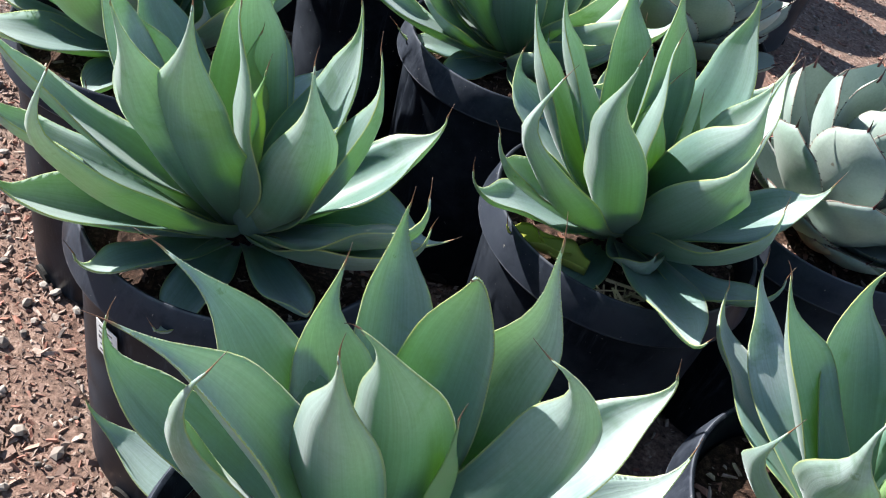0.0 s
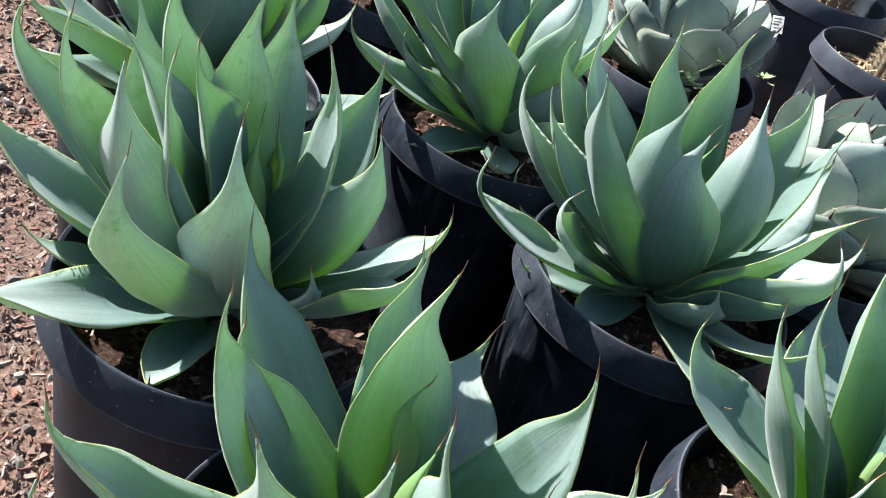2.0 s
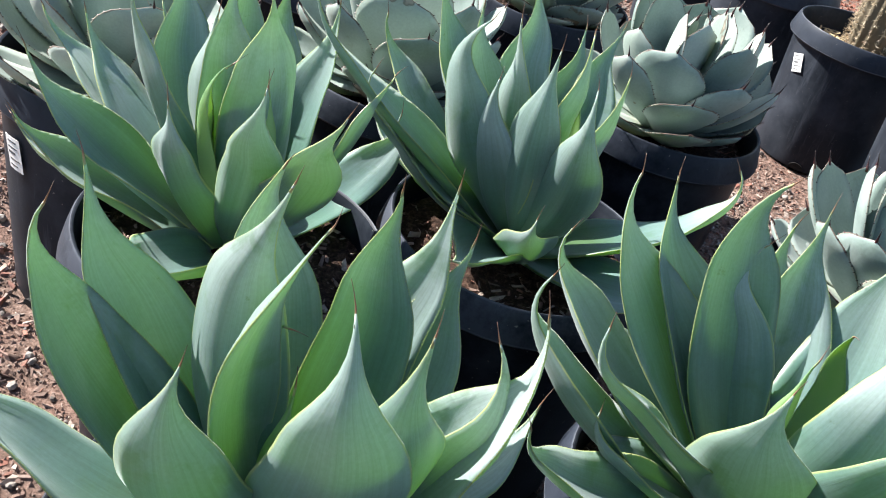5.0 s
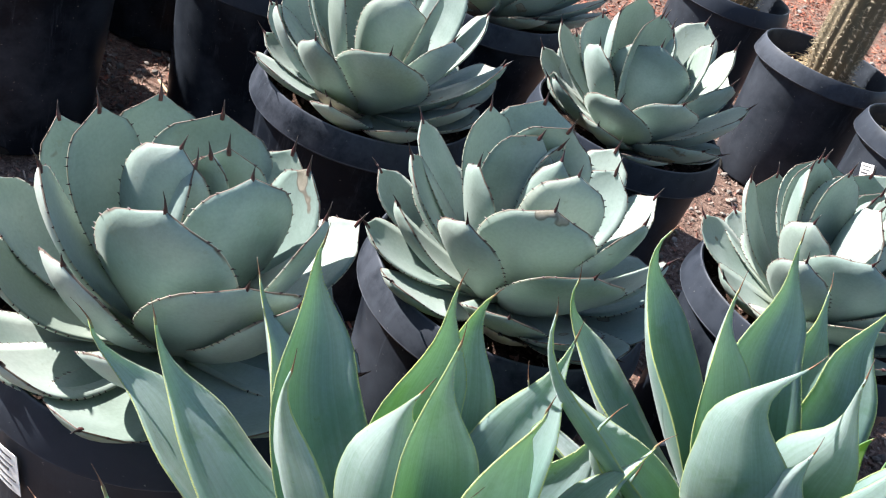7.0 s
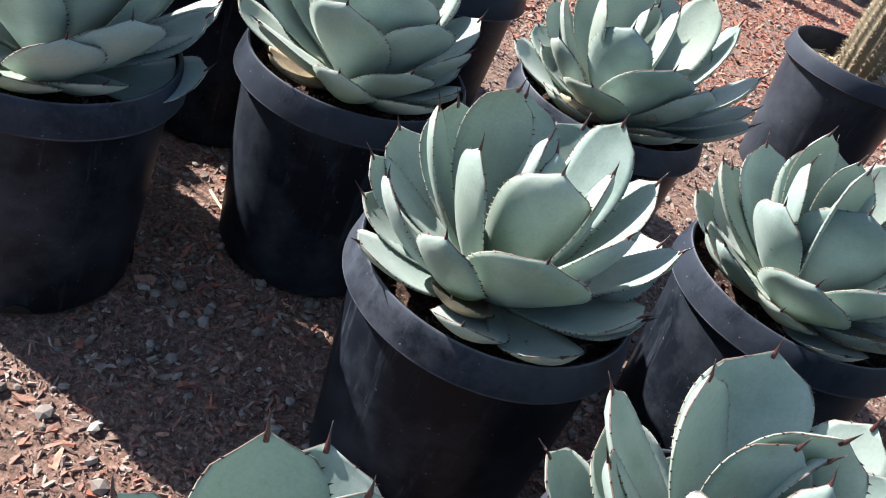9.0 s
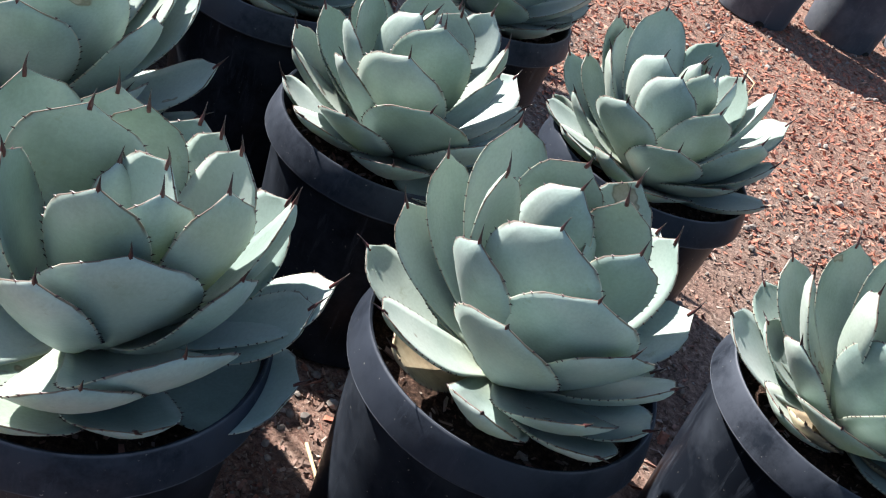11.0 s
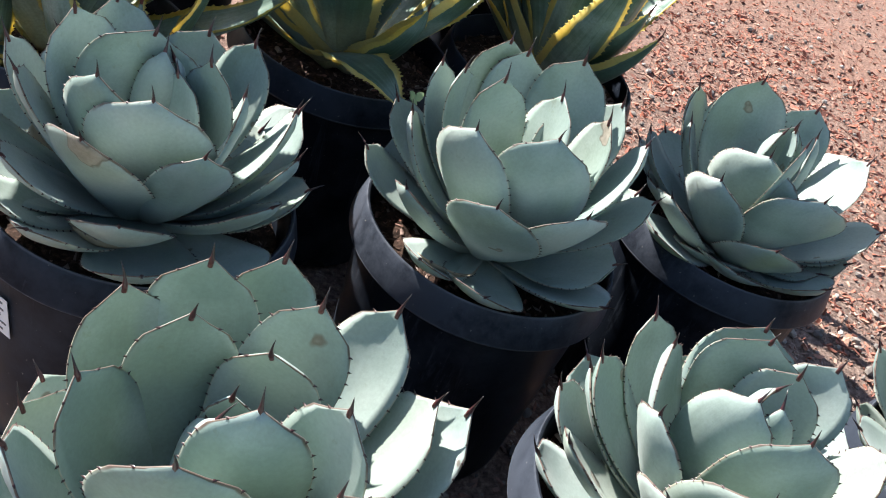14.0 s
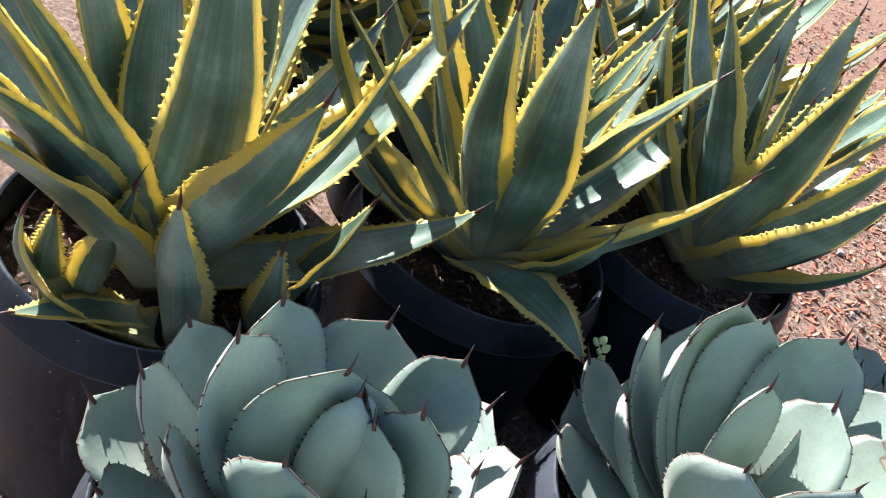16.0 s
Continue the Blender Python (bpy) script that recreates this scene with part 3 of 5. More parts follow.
def agave(kind, x, y, seed, inner, outer=(), size=0.0):
    """A potted agave. inner, outer: azimuth and rise of a leaf in degrees, length, width and, where known, its bend and turn; the gaps between them fill up from a spiral."""
    rows = [*inner, *outer]
    known = len(rows) > 17
    label, group = {"smooth": (SMOOTH_LABEL, "smooth agaves"), "grey": (GREY_LABEL, "artichoke agaves"), "striped": (STRIPED_LABEL, "variegated agaves")}[kind]
    # Pot 14's greyer plastic puts sunlight on its wall into the colour.
    root, pot, h = potted("potted_agave", x, y, label, "potted plant", group, seed=seed, mat=POT_GREY if seed == 14 else None, hole=-64 if seed == 18 else None, soil={"smooth": 0.05, "grey": 0.055, "striped": 0.045}[kind])
    n, ln, wide, gap, low = {"smooth": (22, 0.30, 0.115, 34, 14), "grey": (40, 0.225, 0.130, 23, 5), "striped": (44, 0.50, 0.100, 15, 22)}[kind]
    foot, lift, root_r, seat = {"smooth": (-0.015, 0.045, 0.030, -0.040), "grey": (0.0, 0.035, 0.034, -0.045), "striped": (-0.045, 0.03, 0.03, -0.045)}[kind]
    if kind == "grey" and not rows:
        n, wide, low = 27, 0.138, 9
    rng = random.Random(seed + 400)
    extra = [q for q in spiral(n, size or ln, wide, seed * 67, seed, low) if all(away(q, p) > (gap if q[1] > 25 else 0.8 * gap) for p in rows)]
    if known and kind != "striped":
        # The side towards the aisle is known leaf by leaf.
        extra = [q for q in extra if not (-170 < q[0] < -5 and (38 if seed in (8, 9) else 0) < q[1] < 75)]
    if kind == "striped" and rows:
        extra = [q for q in extra if not (-175 < q[0] < 60 and q[1] < 60)]
    if kind == "grey":
        # The oldest leaves lie along the pot's lip.
        ring = [(seed * 31 + 40 * k + rng.uniform(-9, 9), rng.uniform(4, 11), rng.uniform(0.195, 0.230), rng.uniform(0.110, 0.130)) for k in range(9 if rows else 4)]
        extra += [q for q in ring if all(away(q, p) > (14 if known else 12) for p in rows + extra)]
        if seed == 12:
            # Bare soil with weeds on one side.
            extra = [q for q in extra if not (-120 < (q[0] + 180) % 360 - 180 < 10 and q[1] < 25)]
        extra += [(seed * 57 + 130 * k, 87, 0.165 - 0.012 * k, 0.050 + 0.006 * k) for k in range(2)]
    young = [(seed * 71 + 140 * k, 82 + 2 * k, 0.20 - 0.02 * k, 0.036 - 0.005 * k) for k in range(2)] if kind == "smooth" else []
    dead = [(seed * 83 + 120 * k + rng.uniform(-30, 30), rng.uniform(2, 8), rng.uniform(0.15, 0.185), 0.085) for k in range(0 if seed == 21 else 2)] if kind == "grey" else []
    dx, dy = (0.02, -0.04) if kind == "striped" else (0, 0)
    for k, (az, rise, length, width, *shape) in enumerate(rows + extra + young + dead):
        bud, old = bool(young) and k >= len(rows) + len(extra), bool(dead) and k >= len(rows) + len(extra)
        # The leaf starts a little out from the middle and ends at the same place.
        ring, base = root_r * math.cos(radians(rise)), h + seat * (1 - rise / 90)
        out, up = length * math.cos(radians(rise)) - ring, h + foot + lift * rise / 90 + length * math.sin(radians(rise)) - base
        me, sp = leaf_mesh(radians(az), math.atan2(up, out), math.hypot(out, up), width, kind, shape[0] if shape else curl(kind, rise, rng), rng.uniform(-0.18, 0.18) * (1.6 if kind == "smooth" else 1),
                           {"smooth": rng.uniform(0.15, 0.52), "grey": rng.uniform(0.16, 0.30), "striped": rng.uniform(0.45, 0.70)}[kind], seed * 1000 + k, ring, DEAD if old else YOUNG if bud else None, radians(shape[1]) if shape else 0.0)
        leaf = child("leaf", me, root, "bleached dead leaf" if old else "bright young leaf" if bud else "", pose(dx, dy, base))
        child("spine", sp, leaf)
    return root, pot, h


# ---- ground ----
def ground_height(x, y):
    z = ground_z(x, y)
    if -5.01 < x < 3.01 and -1.01 < y < 11.01:
        z += 0.010 * noise.noise(Vector((x * 2.3, y * 2.3, 0))) + 0.006 * noise.noise(Vector((x * 7, y * 7, 3))) - 0.008
    return z


def build_ground():
    def axis(near0, near1, step, far0, far1):
        return [far0, far0 * 0.4 + near0 * 0.6] + list(np.arange(near0, near1 + 1e-6, step)) + [far1 * 0.4 + near1 * 0.6, far1]
    xs, ys = axis(-5.0, 3.0, 0.1, -260, 260), axis(-1.0, 11.0, 0.1, -260, 260)
    verts, faces = [], []
    for y in ys:
        for x in xs:
            verts.append((x, y, ground_height(x, y)))
    w = len(xs)
    for j in range(len(ys) - 1):
        for i in range(w - 1):
            faces.append((j * w + i, j * w + i + 1, (j + 1) * w + i + 1, (j + 1) * w + i))
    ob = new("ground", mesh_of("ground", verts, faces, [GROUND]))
    tagged(ob, "dry brown earth strewn with red bark mulch and pebbles", "ground", kind="structure")
    return ob


build_ground()

SMOOTH_LABEL = "blue-green smooth-leaved agave in a black nursery pot"
GREY_LABEL = "grey-blue artichoke agave with dark spines in a black pot"
STRIPED_LABEL = "variegated agave with yellow-edged leaves in a black pot"
agave('smooth', -0.02, 0.735, 0, [
    (85, 89, 0.317, 0.085, 0.94, 3), (-147, 77, 0.292, 0.085, -0.6, 53), (9, 76, 0.29, 0.085, 1.1, -87), (57, 75, 0.342, 0.085, 0.75, 16), (-122, 72, 0.326, 0.085, 0.23, 31),
    (145, 64, 0.272, 0.085, 0.34, -19), (-151, 57, 0.288, 0.085, 1.1, 36)], [
    (-156, 51, 0.346, 0.085, -0.59, -23), (178, 49, 0.334, 0.085, -0.49, -16), (112, 45, 0.317, 0.085, 0.74, -3), (38, 43, 0.316, 0.085, 0.76, 6), (-175, 39, 0.313, 0.085, 0.5, 9),
    (35, 23, 0.317, 0.085, 0.66, 0), (172, 3, 0.301, 0.062, 0.97, 0)])
agave('smooth', 0.455, 1, 1, [
    (142, 59, 0.289, 0.085, 0.49, -26), (-137, 54, 0.306, 0.085, 0.68, 7), (167, 48, 0.316, 0.085, 0.16, -18)], [
    (-147, 42, 0.305, 0.085, 0.63, 4), (130, 26, 0.319, 0.085, 0.55, 0), (132, 16, 0.317, 0.085, 0.45, 0)])
Pa = agave('smooth', -0.32, 1.115, 2, [
    (130, 80, 0.291, 0.088, 0.49, -11), (3, 74, 0.298, 0.085, 0.46, 46), (-86, 69, 0.329, 0.085, 0.2, -74), (-50, 65, 0.288, 0.085, 1.4, -18), (-20, 64, 0.305, 0.085, 0.99, 48),
    (-94, 62, 0.364, 0.107, 0.58, 14), (-153, 60, 0.343, 0.085, 0.6, -32), (-55, 58, 0.107, 0.123, 1.6, -11), (-165, 57, 0.29, 0.085, 0.11, -25), (-115, 57, 0.366, 0.085, 0.6, 23),
    (116, 55, 0.283, 0.085, 0.77, -3)], [
    (-107, 45, 0.4, 0.085, 0.69, 9), (155, 43, 0.325, 0.095, 0.44, -5), (-143, 42, 0.369, 0.085, 0.18, 12), (26, 38, 0.264, 0.085, 0.49, 3), (-26, 38, 0.314, 0.085, 0.4, -4),
    (-140, 35, 0.339, 0.085, 0.41, 0), (-24, 32, 0.3, 0.085, 0.76, 0), (-135, 20, 0.3, 0.085, 0.5, 0), (-115, 11, 0.234, 0.062, 0.1, 0), (-45, 9, 0.201, 0.062, 0.21, 0),
    (-89, 2, 0.221, 0.062, 0.08, 0)])
Pb = agave('smooth', 0.125, 1.415, 3, [
    (50, 82, 0.322, 0.098, 0.7, 12), (171, 79, 0.324, 0.085, 0.08, -42), (-34, 70, 0.307, 0.085, 0.54, 50), (-113, 68, 0.313, 0.085, 0.75, -72), (152, 66, 0.323, 0.087, 0.25, -30),
    (-56, 65, 0.304, 0.09, 0.44, -36), (-160, 56, 0.356, 0.085, 0.1, -33), (-66, 53, 0.313, 0.106, 0.83, -17), (-109, 52, 0.408, 0.085, 0.99, 3)], [
    (-160, 50, 0.359, 0.085, 0.51, -24), (-121, 44, 0.4, 0.085, 0.82, 4), (-54, 41, 0.303, 0.085, 0.9, -7), (-134, 31, 0.327, 0.085, 0.43, 0), (-40, 23, 0.266, 0.085, 0.79, 0),
    (-74, 20, 0.152, 0.085, 1.1, 0), (-144, 17, 0.276, 0.085, 0.09, 0), (-71, 16, 0.341, 0.085, -0.06, 0), (-109, 1, 0.223, 0.062, 0.19, 0)])
agave('smooth', -0.612, 1.4, 4, [
    (164, 85, 0.319, 0.085, 0.46, -25), (-13, 80, 0.303, 0.085, 0.89, 55), (-169, 74, 0.343, 0.086, 0.29, -37), (-107, 70, 0.325, 0.085, -0.6, -64), (109, 70, 0.31, 0.085, 0.65, 0),
    (-105, 65, 0.336, 0.085, 0.16, -57), (2, 63, 0.26, 0.085, 0.88, -53), (-148, 62, 0.32, 0.085, -0.16, -36), (56, 62, 0.286, 0.085, 0.58, 18), (-116, 60, 0.336, 0.112, 0.86, 28),
    (-75, 59, 0.336, 0.1, 1.1, 2)], [
    (174, 58, 0.317, 0.085, 0.55, -20), (-145, 57, 0.346, 0.085, 0.55, -30), (-94, 49, 0.355, 0.099, 1, 8), (-169, 46, 0.355, 0.085, 0.41, -12), (-22, 42, 0.3, 0.085, 0.49, -8),
    (3, 41, 0.28, 0.085, 0.57, 9), (-34, 41, 0.169, 0.085, 1.3, -6), (-171, 26, 0.331, 0.085, 0.56, 0), (-123, 18, 0.297, 0.085, 0.5, 0), (-154, 11, 0.227, 0.062, 0.22, 0),
    (-88, 3, 0.181, 0.062, 0.15, 0)])
agave('smooth', -0.135, 1.79, 5, [
    (-72, 83, 0.282, 0.094, 1.2, -26), (129, 81, 0.33, 0.085, 0.8, -22), (28, 77, 0.306, 0.085, 0.78, 23), (-6, 67, 0.304, 0.085, 0.65, 35), (-111, 65, 0.274, 0.138, 0.96, 8),
    (-126, 65, 0.308, 0.109, 1, 19), (130, 58, 0.335, 0.103, 0.53, -15), (-139, 51, 0.381, 0.085, 0.76, 16), (-40, 50, 0.309, 0.085, 0.59, 24), (152, 48, 0.349, 0.088, 0.36, -12),
    (-46, 45, 0.297, 0.085, 0.69, -15), (160, 42, 0.344, 0.085, 0.48, -7)], [
    (-179, 39, 0.311, 0.085, 0.45, -5), (-179, 38, 0.347, 0.085, 0.99, -5), (-43, 36, 0.264, 0.085, 0.62, -1), (-69, 32, 0.177, 0.085, 1.1, 0), (-150, 31, 0.212, 0.096, 1.1, 0),
    (-144, 27, 0.373, 0.085, 0.61, 0), (-49, 23, 0.29, 0.085, 0.59, 0), (-72, 10, 0.31, 0.062, 0, 0), (156, 6, 0.271, 0.062, 1.1, 0), (-151, 3, 0.218, 0.062, 0.11, 0),
    (-122, 1, 0.185, 0.062, 0.16, 0)])
agave('smooth', -0.445, 2.045, 6, [
    (-50, 82, 0.291, 0.085, 1.1, -44), (136, 68, 0.331, 0.1, 0.63, -23), (-67, 65, 0.308, 0.085, 0.82, -25), (132, 63, 0.269, 0.085, 0.6, 93), (-118, 60, 0.246, 0.131, 0.98, 12),
    (-39, 60, 0.312, 0.085, 0.43, 38), (67, 54, 0.319, 0.1, 0.69, 3), (94, 53, 0.321, 0.085, 0.62, -3), (157, 48, 0.366, 0.101, 0.28, -13), (142, 48, 0.35, 0.085, 0.34, -10)], [
    (-58, 48, 0.243, 0.085, 0.85, -14), (98, 44, 0.314, 0.116, 0.67, 37), (-147, 43, 0.365, 0.085, -0.3, 10), (-52, 38, 0.258, 0.085, 0.75, -3), (-173, 37, 0.349, 0.085, 0.83, -2),
    (167, 37, 0.349, 0.089, 0.36, -2), (-161, 28, 0.228, 0.085, 0.37, 0), (-148, 25, 0.329, 0.085, 0.41, 0), (-81, 12, 0.22, 0.062, 0.27, 0), (-120, 2, 0.218, 0.063, -0.08, 0)])
agave('smooth', -0.88, 1.78, 7, [
    (-137, 90, 0.305, 0.085, 1.1, -51), (167, 84, 0.329, 0.086, 1.1, 100), (-54, 77, 0.302, 0.116, 1.1, -15), (76, 72, 0.32, 0.085, 0.58, 15), (-24, 71, 0.307, 0.085, 0.84, -42),
    (-125, 66, 0.255, 0.104, 0.96, 44), (67, 63, 0.34, 0.085, 0.49, 15), (8, 63, 0.294, 0.085, 1.1, -56), (6, 62, 0.338, 0.085, 0.49, 36), (55, 61, 0.31, 0.085, 0.84, 18),
    (121, 59, 0.318, 0.093, 0.75, -4)], [
    (-176, 53, 0.341, 0.085, 0.73, -18), (166, 51, 0.355, 0.088, 0.39, -12), (-22, 46, 0.225, 0.085, 0.81, -14), (32, 36, 0.265, 0.085, 0.44, 1), (-117, 32, 0.311, 0.085, 0.21, 0),
    (-110, 26, 0.133, 0.085, 1.1, 0), (-115, 25, 0.297, 0.085, 0.3, 0), (-176, 23, 0.318, 0.085, 0.44, 0), (-8, 19, 0.221, 0.085, 0.66, 0), (35, 5, 0.316, 0.066, 0.61, 0)])
agave('smooth', -1.107, 2.2, 8, [
    (61, 89, 0.283, 0.109, 0.44, -100), (138, 74, 0.291, 0.085, 0.02, -21), (148, 70, 0.25, 0.089, 0.78, 100), (127, 68, 0.322, 0.085, 0.94, -15), (-61, 68, 0.244, 0.085, 0.69, -23),
    (-141, 60, 0.19, 0.085, 0.92, 34), (178, 58, 0.301, 0.085, 0.37, 54), (78, 57, 0.302, 0.085, 0.77, 4), (103, 56, 0.31, 0.085, 0.89, -3), (-40, 53, 0.316, 0.085, 0.07, -23)], [
    (47, 47, 0.275, 0.085, 0.62, -43), (137, 46, 0.357, 0.088, 0.54, -6), (-164, 37, 0.317, 0.085, 0.11, 4), (-154, 28, 0.289, 0.085, 0.44, 0), (156, 27, 0.359, 0.085, 0, 0),
    (136, 27, 0.367, 0.1, 0.21, 0), (163, 25, 0.387, 0.09, -0.15, 0), (66, 20, 0.315, 0.085, 1.1, 0), (177, 9, 0.324, 0.062, 0.45, 0)])
agave('smooth', -0.77, 2.44, 9, [
    (-82, 81, 0.298, 0.085, 0.98, 68), (-104, 71, 0.298, 0.085, 1.2, -6), (-139, 70, 0.316, 0.085, 0.39, 26), (-59, 67, 0.31, 0.085, 0.32, 53), (-154, 65, 0.31, 0.108, 0.81, 34),
    (-136, 62, 0.253, 0.125, 0.83, 17), (-77, 62, 0.308, 0.085, 0.68, -24), (122, 59, 0.345, 0.087, 0.6, -16), (153, 57, 0.309, 0.085, 0.3, -24), (77, 54, 0.317, 0.085, 0.67, -2)], [
    (93, 47, 0.316, 0.085, 0.74, -4), (147, 46, 0.37, 0.087, 0.52, -11), (-163, 40, 0.45, 0.085, 0.18, -8), (-164, 37, 0.317, 0.085, 0.19, 3), (-84, 35, 0.179, 0.085, 0.86, 0),
    (160, 34, 0.365, 0.085, 0.2, 0), (-161, 34, 0.252, 0.085, 0.71, 0), (122, 26, 0.273, 0.085, 0.43, 0), (156, 11, 0.314, 0.062, 0.4, 0)])
agave('grey', 0.45, 1.66, 10, [])
agave('grey', 0.12, 2.13, 11, [])
K2 = agave('grey', -0.21, 2.62, 12, [
    (-117, 70, 0.217, 0.102, 0.65, -97), (-161, 68, 0.216, 0.105, 0.61, -62), (-124, 57, 0.19, 0.121, 0.75, 4), (-169, 56, 0.216, 0.099, 0.6, -21), (-85, 55, 0.218, 0.119, 0.58, -2),
    (-71, 39, 0.218, 0.119, 0.4, 0)], [
    (-127, 36, 0.218, 0.127, 0.65, 0), (159, 34, 0.225, 0.104, 0.63, 0), (141, 33, 0.219, 0.106, 0.54, 0), (-149, 31, 0.217, 0.096, 0.57, 0), (-99, 28, 0.218, 0.148, 0.63, 0),
    (-138, 15, 0.217, 0.096, 0.48, 0)])
agave('grey', -0.592, 3.08, 13, [
    (-64, 71, 0.215, 0.096, 0.67, 80), (-160, 69, 0.215, 0.096, 0.5, -70), (-110, 62, 0.216, 0.127, 0.58, -61), (-87, 60, 0.218, 0.109, 0.8, 44), (-177, 57, 0.218, 0.102, 0.65, -21),
    (-49, 52, 0.217, 0.105, 0.63, -4), (-139, 46, 0.2, 0.096, 0.71, 0)], [
    (-101, 42, 0.218, 0.142, 0.64, 0), (166, 35, 0.219, 0.096, 0.74, 0), (-56, 34, 0.217, 0.105, 0.52, 0), (-126, 32, 0.218, 0.1, 0.79, 0), (-83, 23, 0.217, 0.132, 0.42, 0),
    (157, 8, 0.218, 0.103, 0.65, 0)])
B1 = agave('grey', -1.441, 2.531, 14, [
    (-168, 82, 0.173, 0.096, 0.64, 77), (67, 79, 0.171, 0.096, 0.69, 29), (-12, 73, 0.181, 0.115, 0.55, -42), (101, 59, 0.2, 0.139, 0.82, 0), (-88, 59, 0.201, 0.145, 0.66, 3),
    (31, 58, 0.202, 0.096, 0.79, 17), (169, 55, 0.215, 0.096, 0.6, -9), (60, 52, 0.202, 0.096, 0.73, 3), (-7, 52, 0.215, 0.096, 0.63, 6), (-152, 46, 0.213, 0.096, 0.61, 0)], [
    (-51, 43, 0.202, 0.158, 0.53, 0), (126, 41, 0.233, 0.115, 0.76, 0), (-113, 37, 0.202, 0.126, 0.63, 0), (-36, 37, 0.219, 0.096, 0.72, 0), (161, 35, 0.232, 0.096, 0.64, 0),
    (38, 28, 0.219, 0.096, 0.63, 0), (-144, 26, 0.221, 0.096, 0.97, 0), (-175, 24, 0.225, 0.096, 0.6, 0), (-83, 24, 0.218, 0.107, 0.73, 0), (-114, 11, 0.22, 0.096, 0.89, 0)])
agave('grey', -1.082, 2.845, 15, [
    (115, 87, 0.189, 0.122, 0.79, -31), (169, 78, 0.174, 0.096, 0.72, -70), (-61, 74, 0.168, 0.108, 0.56, -27), (31, 59, 0.177, 0.096, 0.89, 12), (-89, 52, 0.198, 0.15, 0.73, -1),
    (-142, 51, 0.199, 0.096, 0.49, 1), (141, 50, 0.213, 0.112, 0.63, 0), (-39, 49, 0.219, 0.096, 0.59, 0), (58, 45, 0.215, 0.096, 0.76, 0), (26, 39, 0.211, 0.096, 0.67, 0),
    (-120, 35, 0.22, 0.104, 0.62, 0)], [
    (-24, 34, 0.218, 0.096, 0.72, 0), (-68, 34, 0.223, 0.146, 0.65, 0), (-174, 32, 0.217, 0.096, 0.47, 0), (160, 32, 0.236, 0.096, 0.52, 0), (-152, 23, 0.215, 0.096, 0.73, 0),
    (-92, 17, 0.218, 0.113, 0.6, 0), (171, 14, 0.23, 0.096, 0.59, 0), (-66, 14, 0.217, 0.115, 0.39, 0), (-164, 7, 0.218, 0.096, 0.62, 0), (-134, 6, 0.218, 0.108, 0.71, 0)])
agave('grey', -1.385, 3.26, 16, [
    (164, 72, 0.219, 0.096, 0.82, -52), (-79, 65, 0.191, 0.121, 0.58, -8), (42, 63, 0.224, 0.096, 0.74, 15), (-45, 63, 0.218, 0.096, 0.55, 46), (-131, 54, 0.219, 0.096, 0.76, -18),
    (173, 46, 0.219, 0.096, 0.82, 0), (17, 46, 0.221, 0.096, 0.64, 0), (-44, 44, 0.217, 0.105, 0.59, 0), (75, 43, 0.218, 0.15, 0.66, 0)], [
    (-80, 35, 0.218, 0.155, 0.62, 0), (-116, 29, 0.219, 0.096, 0.93, 0), (-3, 29, 0.233, 0.096, 0.68, 0), (-153, 28, 0.221, 0.096, 0.95, 0), (-34, 19, 0.219, 0.116, 0.68, 0),
    (174, 17, 0.223, 0.096, 0.69, 0), (-98, 10, 0.218, 0.096, 0.73, 0), (-65, 9, 0.219, 0.109, 0.75, 0)])
agave('grey', -0.905, 3.54, 17, [
    (-122, 71, 0.216, 0.141, 0.71, -94), (-49, 63, 0.217, 0.121, 0.68, 48), (52, 58, 0.218, 0.115, 0.66, 6), (-157, 57, 0.218, 0.109, 0.74, -24), (-102, 57, 0.2, 0.153, 0.67, 0),
    (1, 55, 0.22, 0.096, 0.72, 11), (-38, 43, 0.218, 0.123, 0.62, 0), (-145, 41, 0.2, 0.117, 0.65, 0)], [
    (-76, 32, 0.218, 0.121, 0.65, 0), (165, 28, 0.23, 0.096, 0.65, 0), (-9, 28, 0.223, 0.098, 0.65, 0), (-28, 27, 0.218, 0.112, 0.7, 0), (-108, 24, 0.218, 0.146, 0.68, 0),
    (-147, 16, 0.218, 0.096, 0.67, 0), (170, 15, 0.225, 0.108, 0.7, 0), (-57, 14, 0.218, 0.149, 0.61, 0)])
agave('grey', -2.11, 3.39, 18, [
    (-172, 80, 0.21, 0.137, 0.41, -55), (-16, 73, 0.216, 0.107, 0.04, 88), (109, 69, 0.201, 0.096, 1, 8), (-32, 65, 0.223, 0.096, 0.54, -10), (-63, 63, 0.239, 0.096, 0.35, 2),
    (37, 62, 0.23, 0.096, 0.74, 30), (-110, 61, 0.235, 0.096, 0.39, -40), (-8, 60, 0.251, 0.096, 0.85, -15), (76, 53, 0.213, 0.096, 0.88, 3)], [
    (-47, 52, 0.218, 0.153, 0.77, -1), (20, 49, 0.254, 0.096, 0.86, 0), (-74, 43, 0.218, 0.096, 0.55, 0), (-7, 42, 0.218, 0.096, 0.81, 0), (-31, 30, 0.22, 0.158, 0.96, 0),
    (-56, 24, 0.22, 0.123, 0.98, 0), (31, 20, 0.253, 0.096, 0.8, 0), (25, 18, 0.231, 0.096, 0.86, 0), (11, 4, 0.233, 0.133, 0.96, 0)])
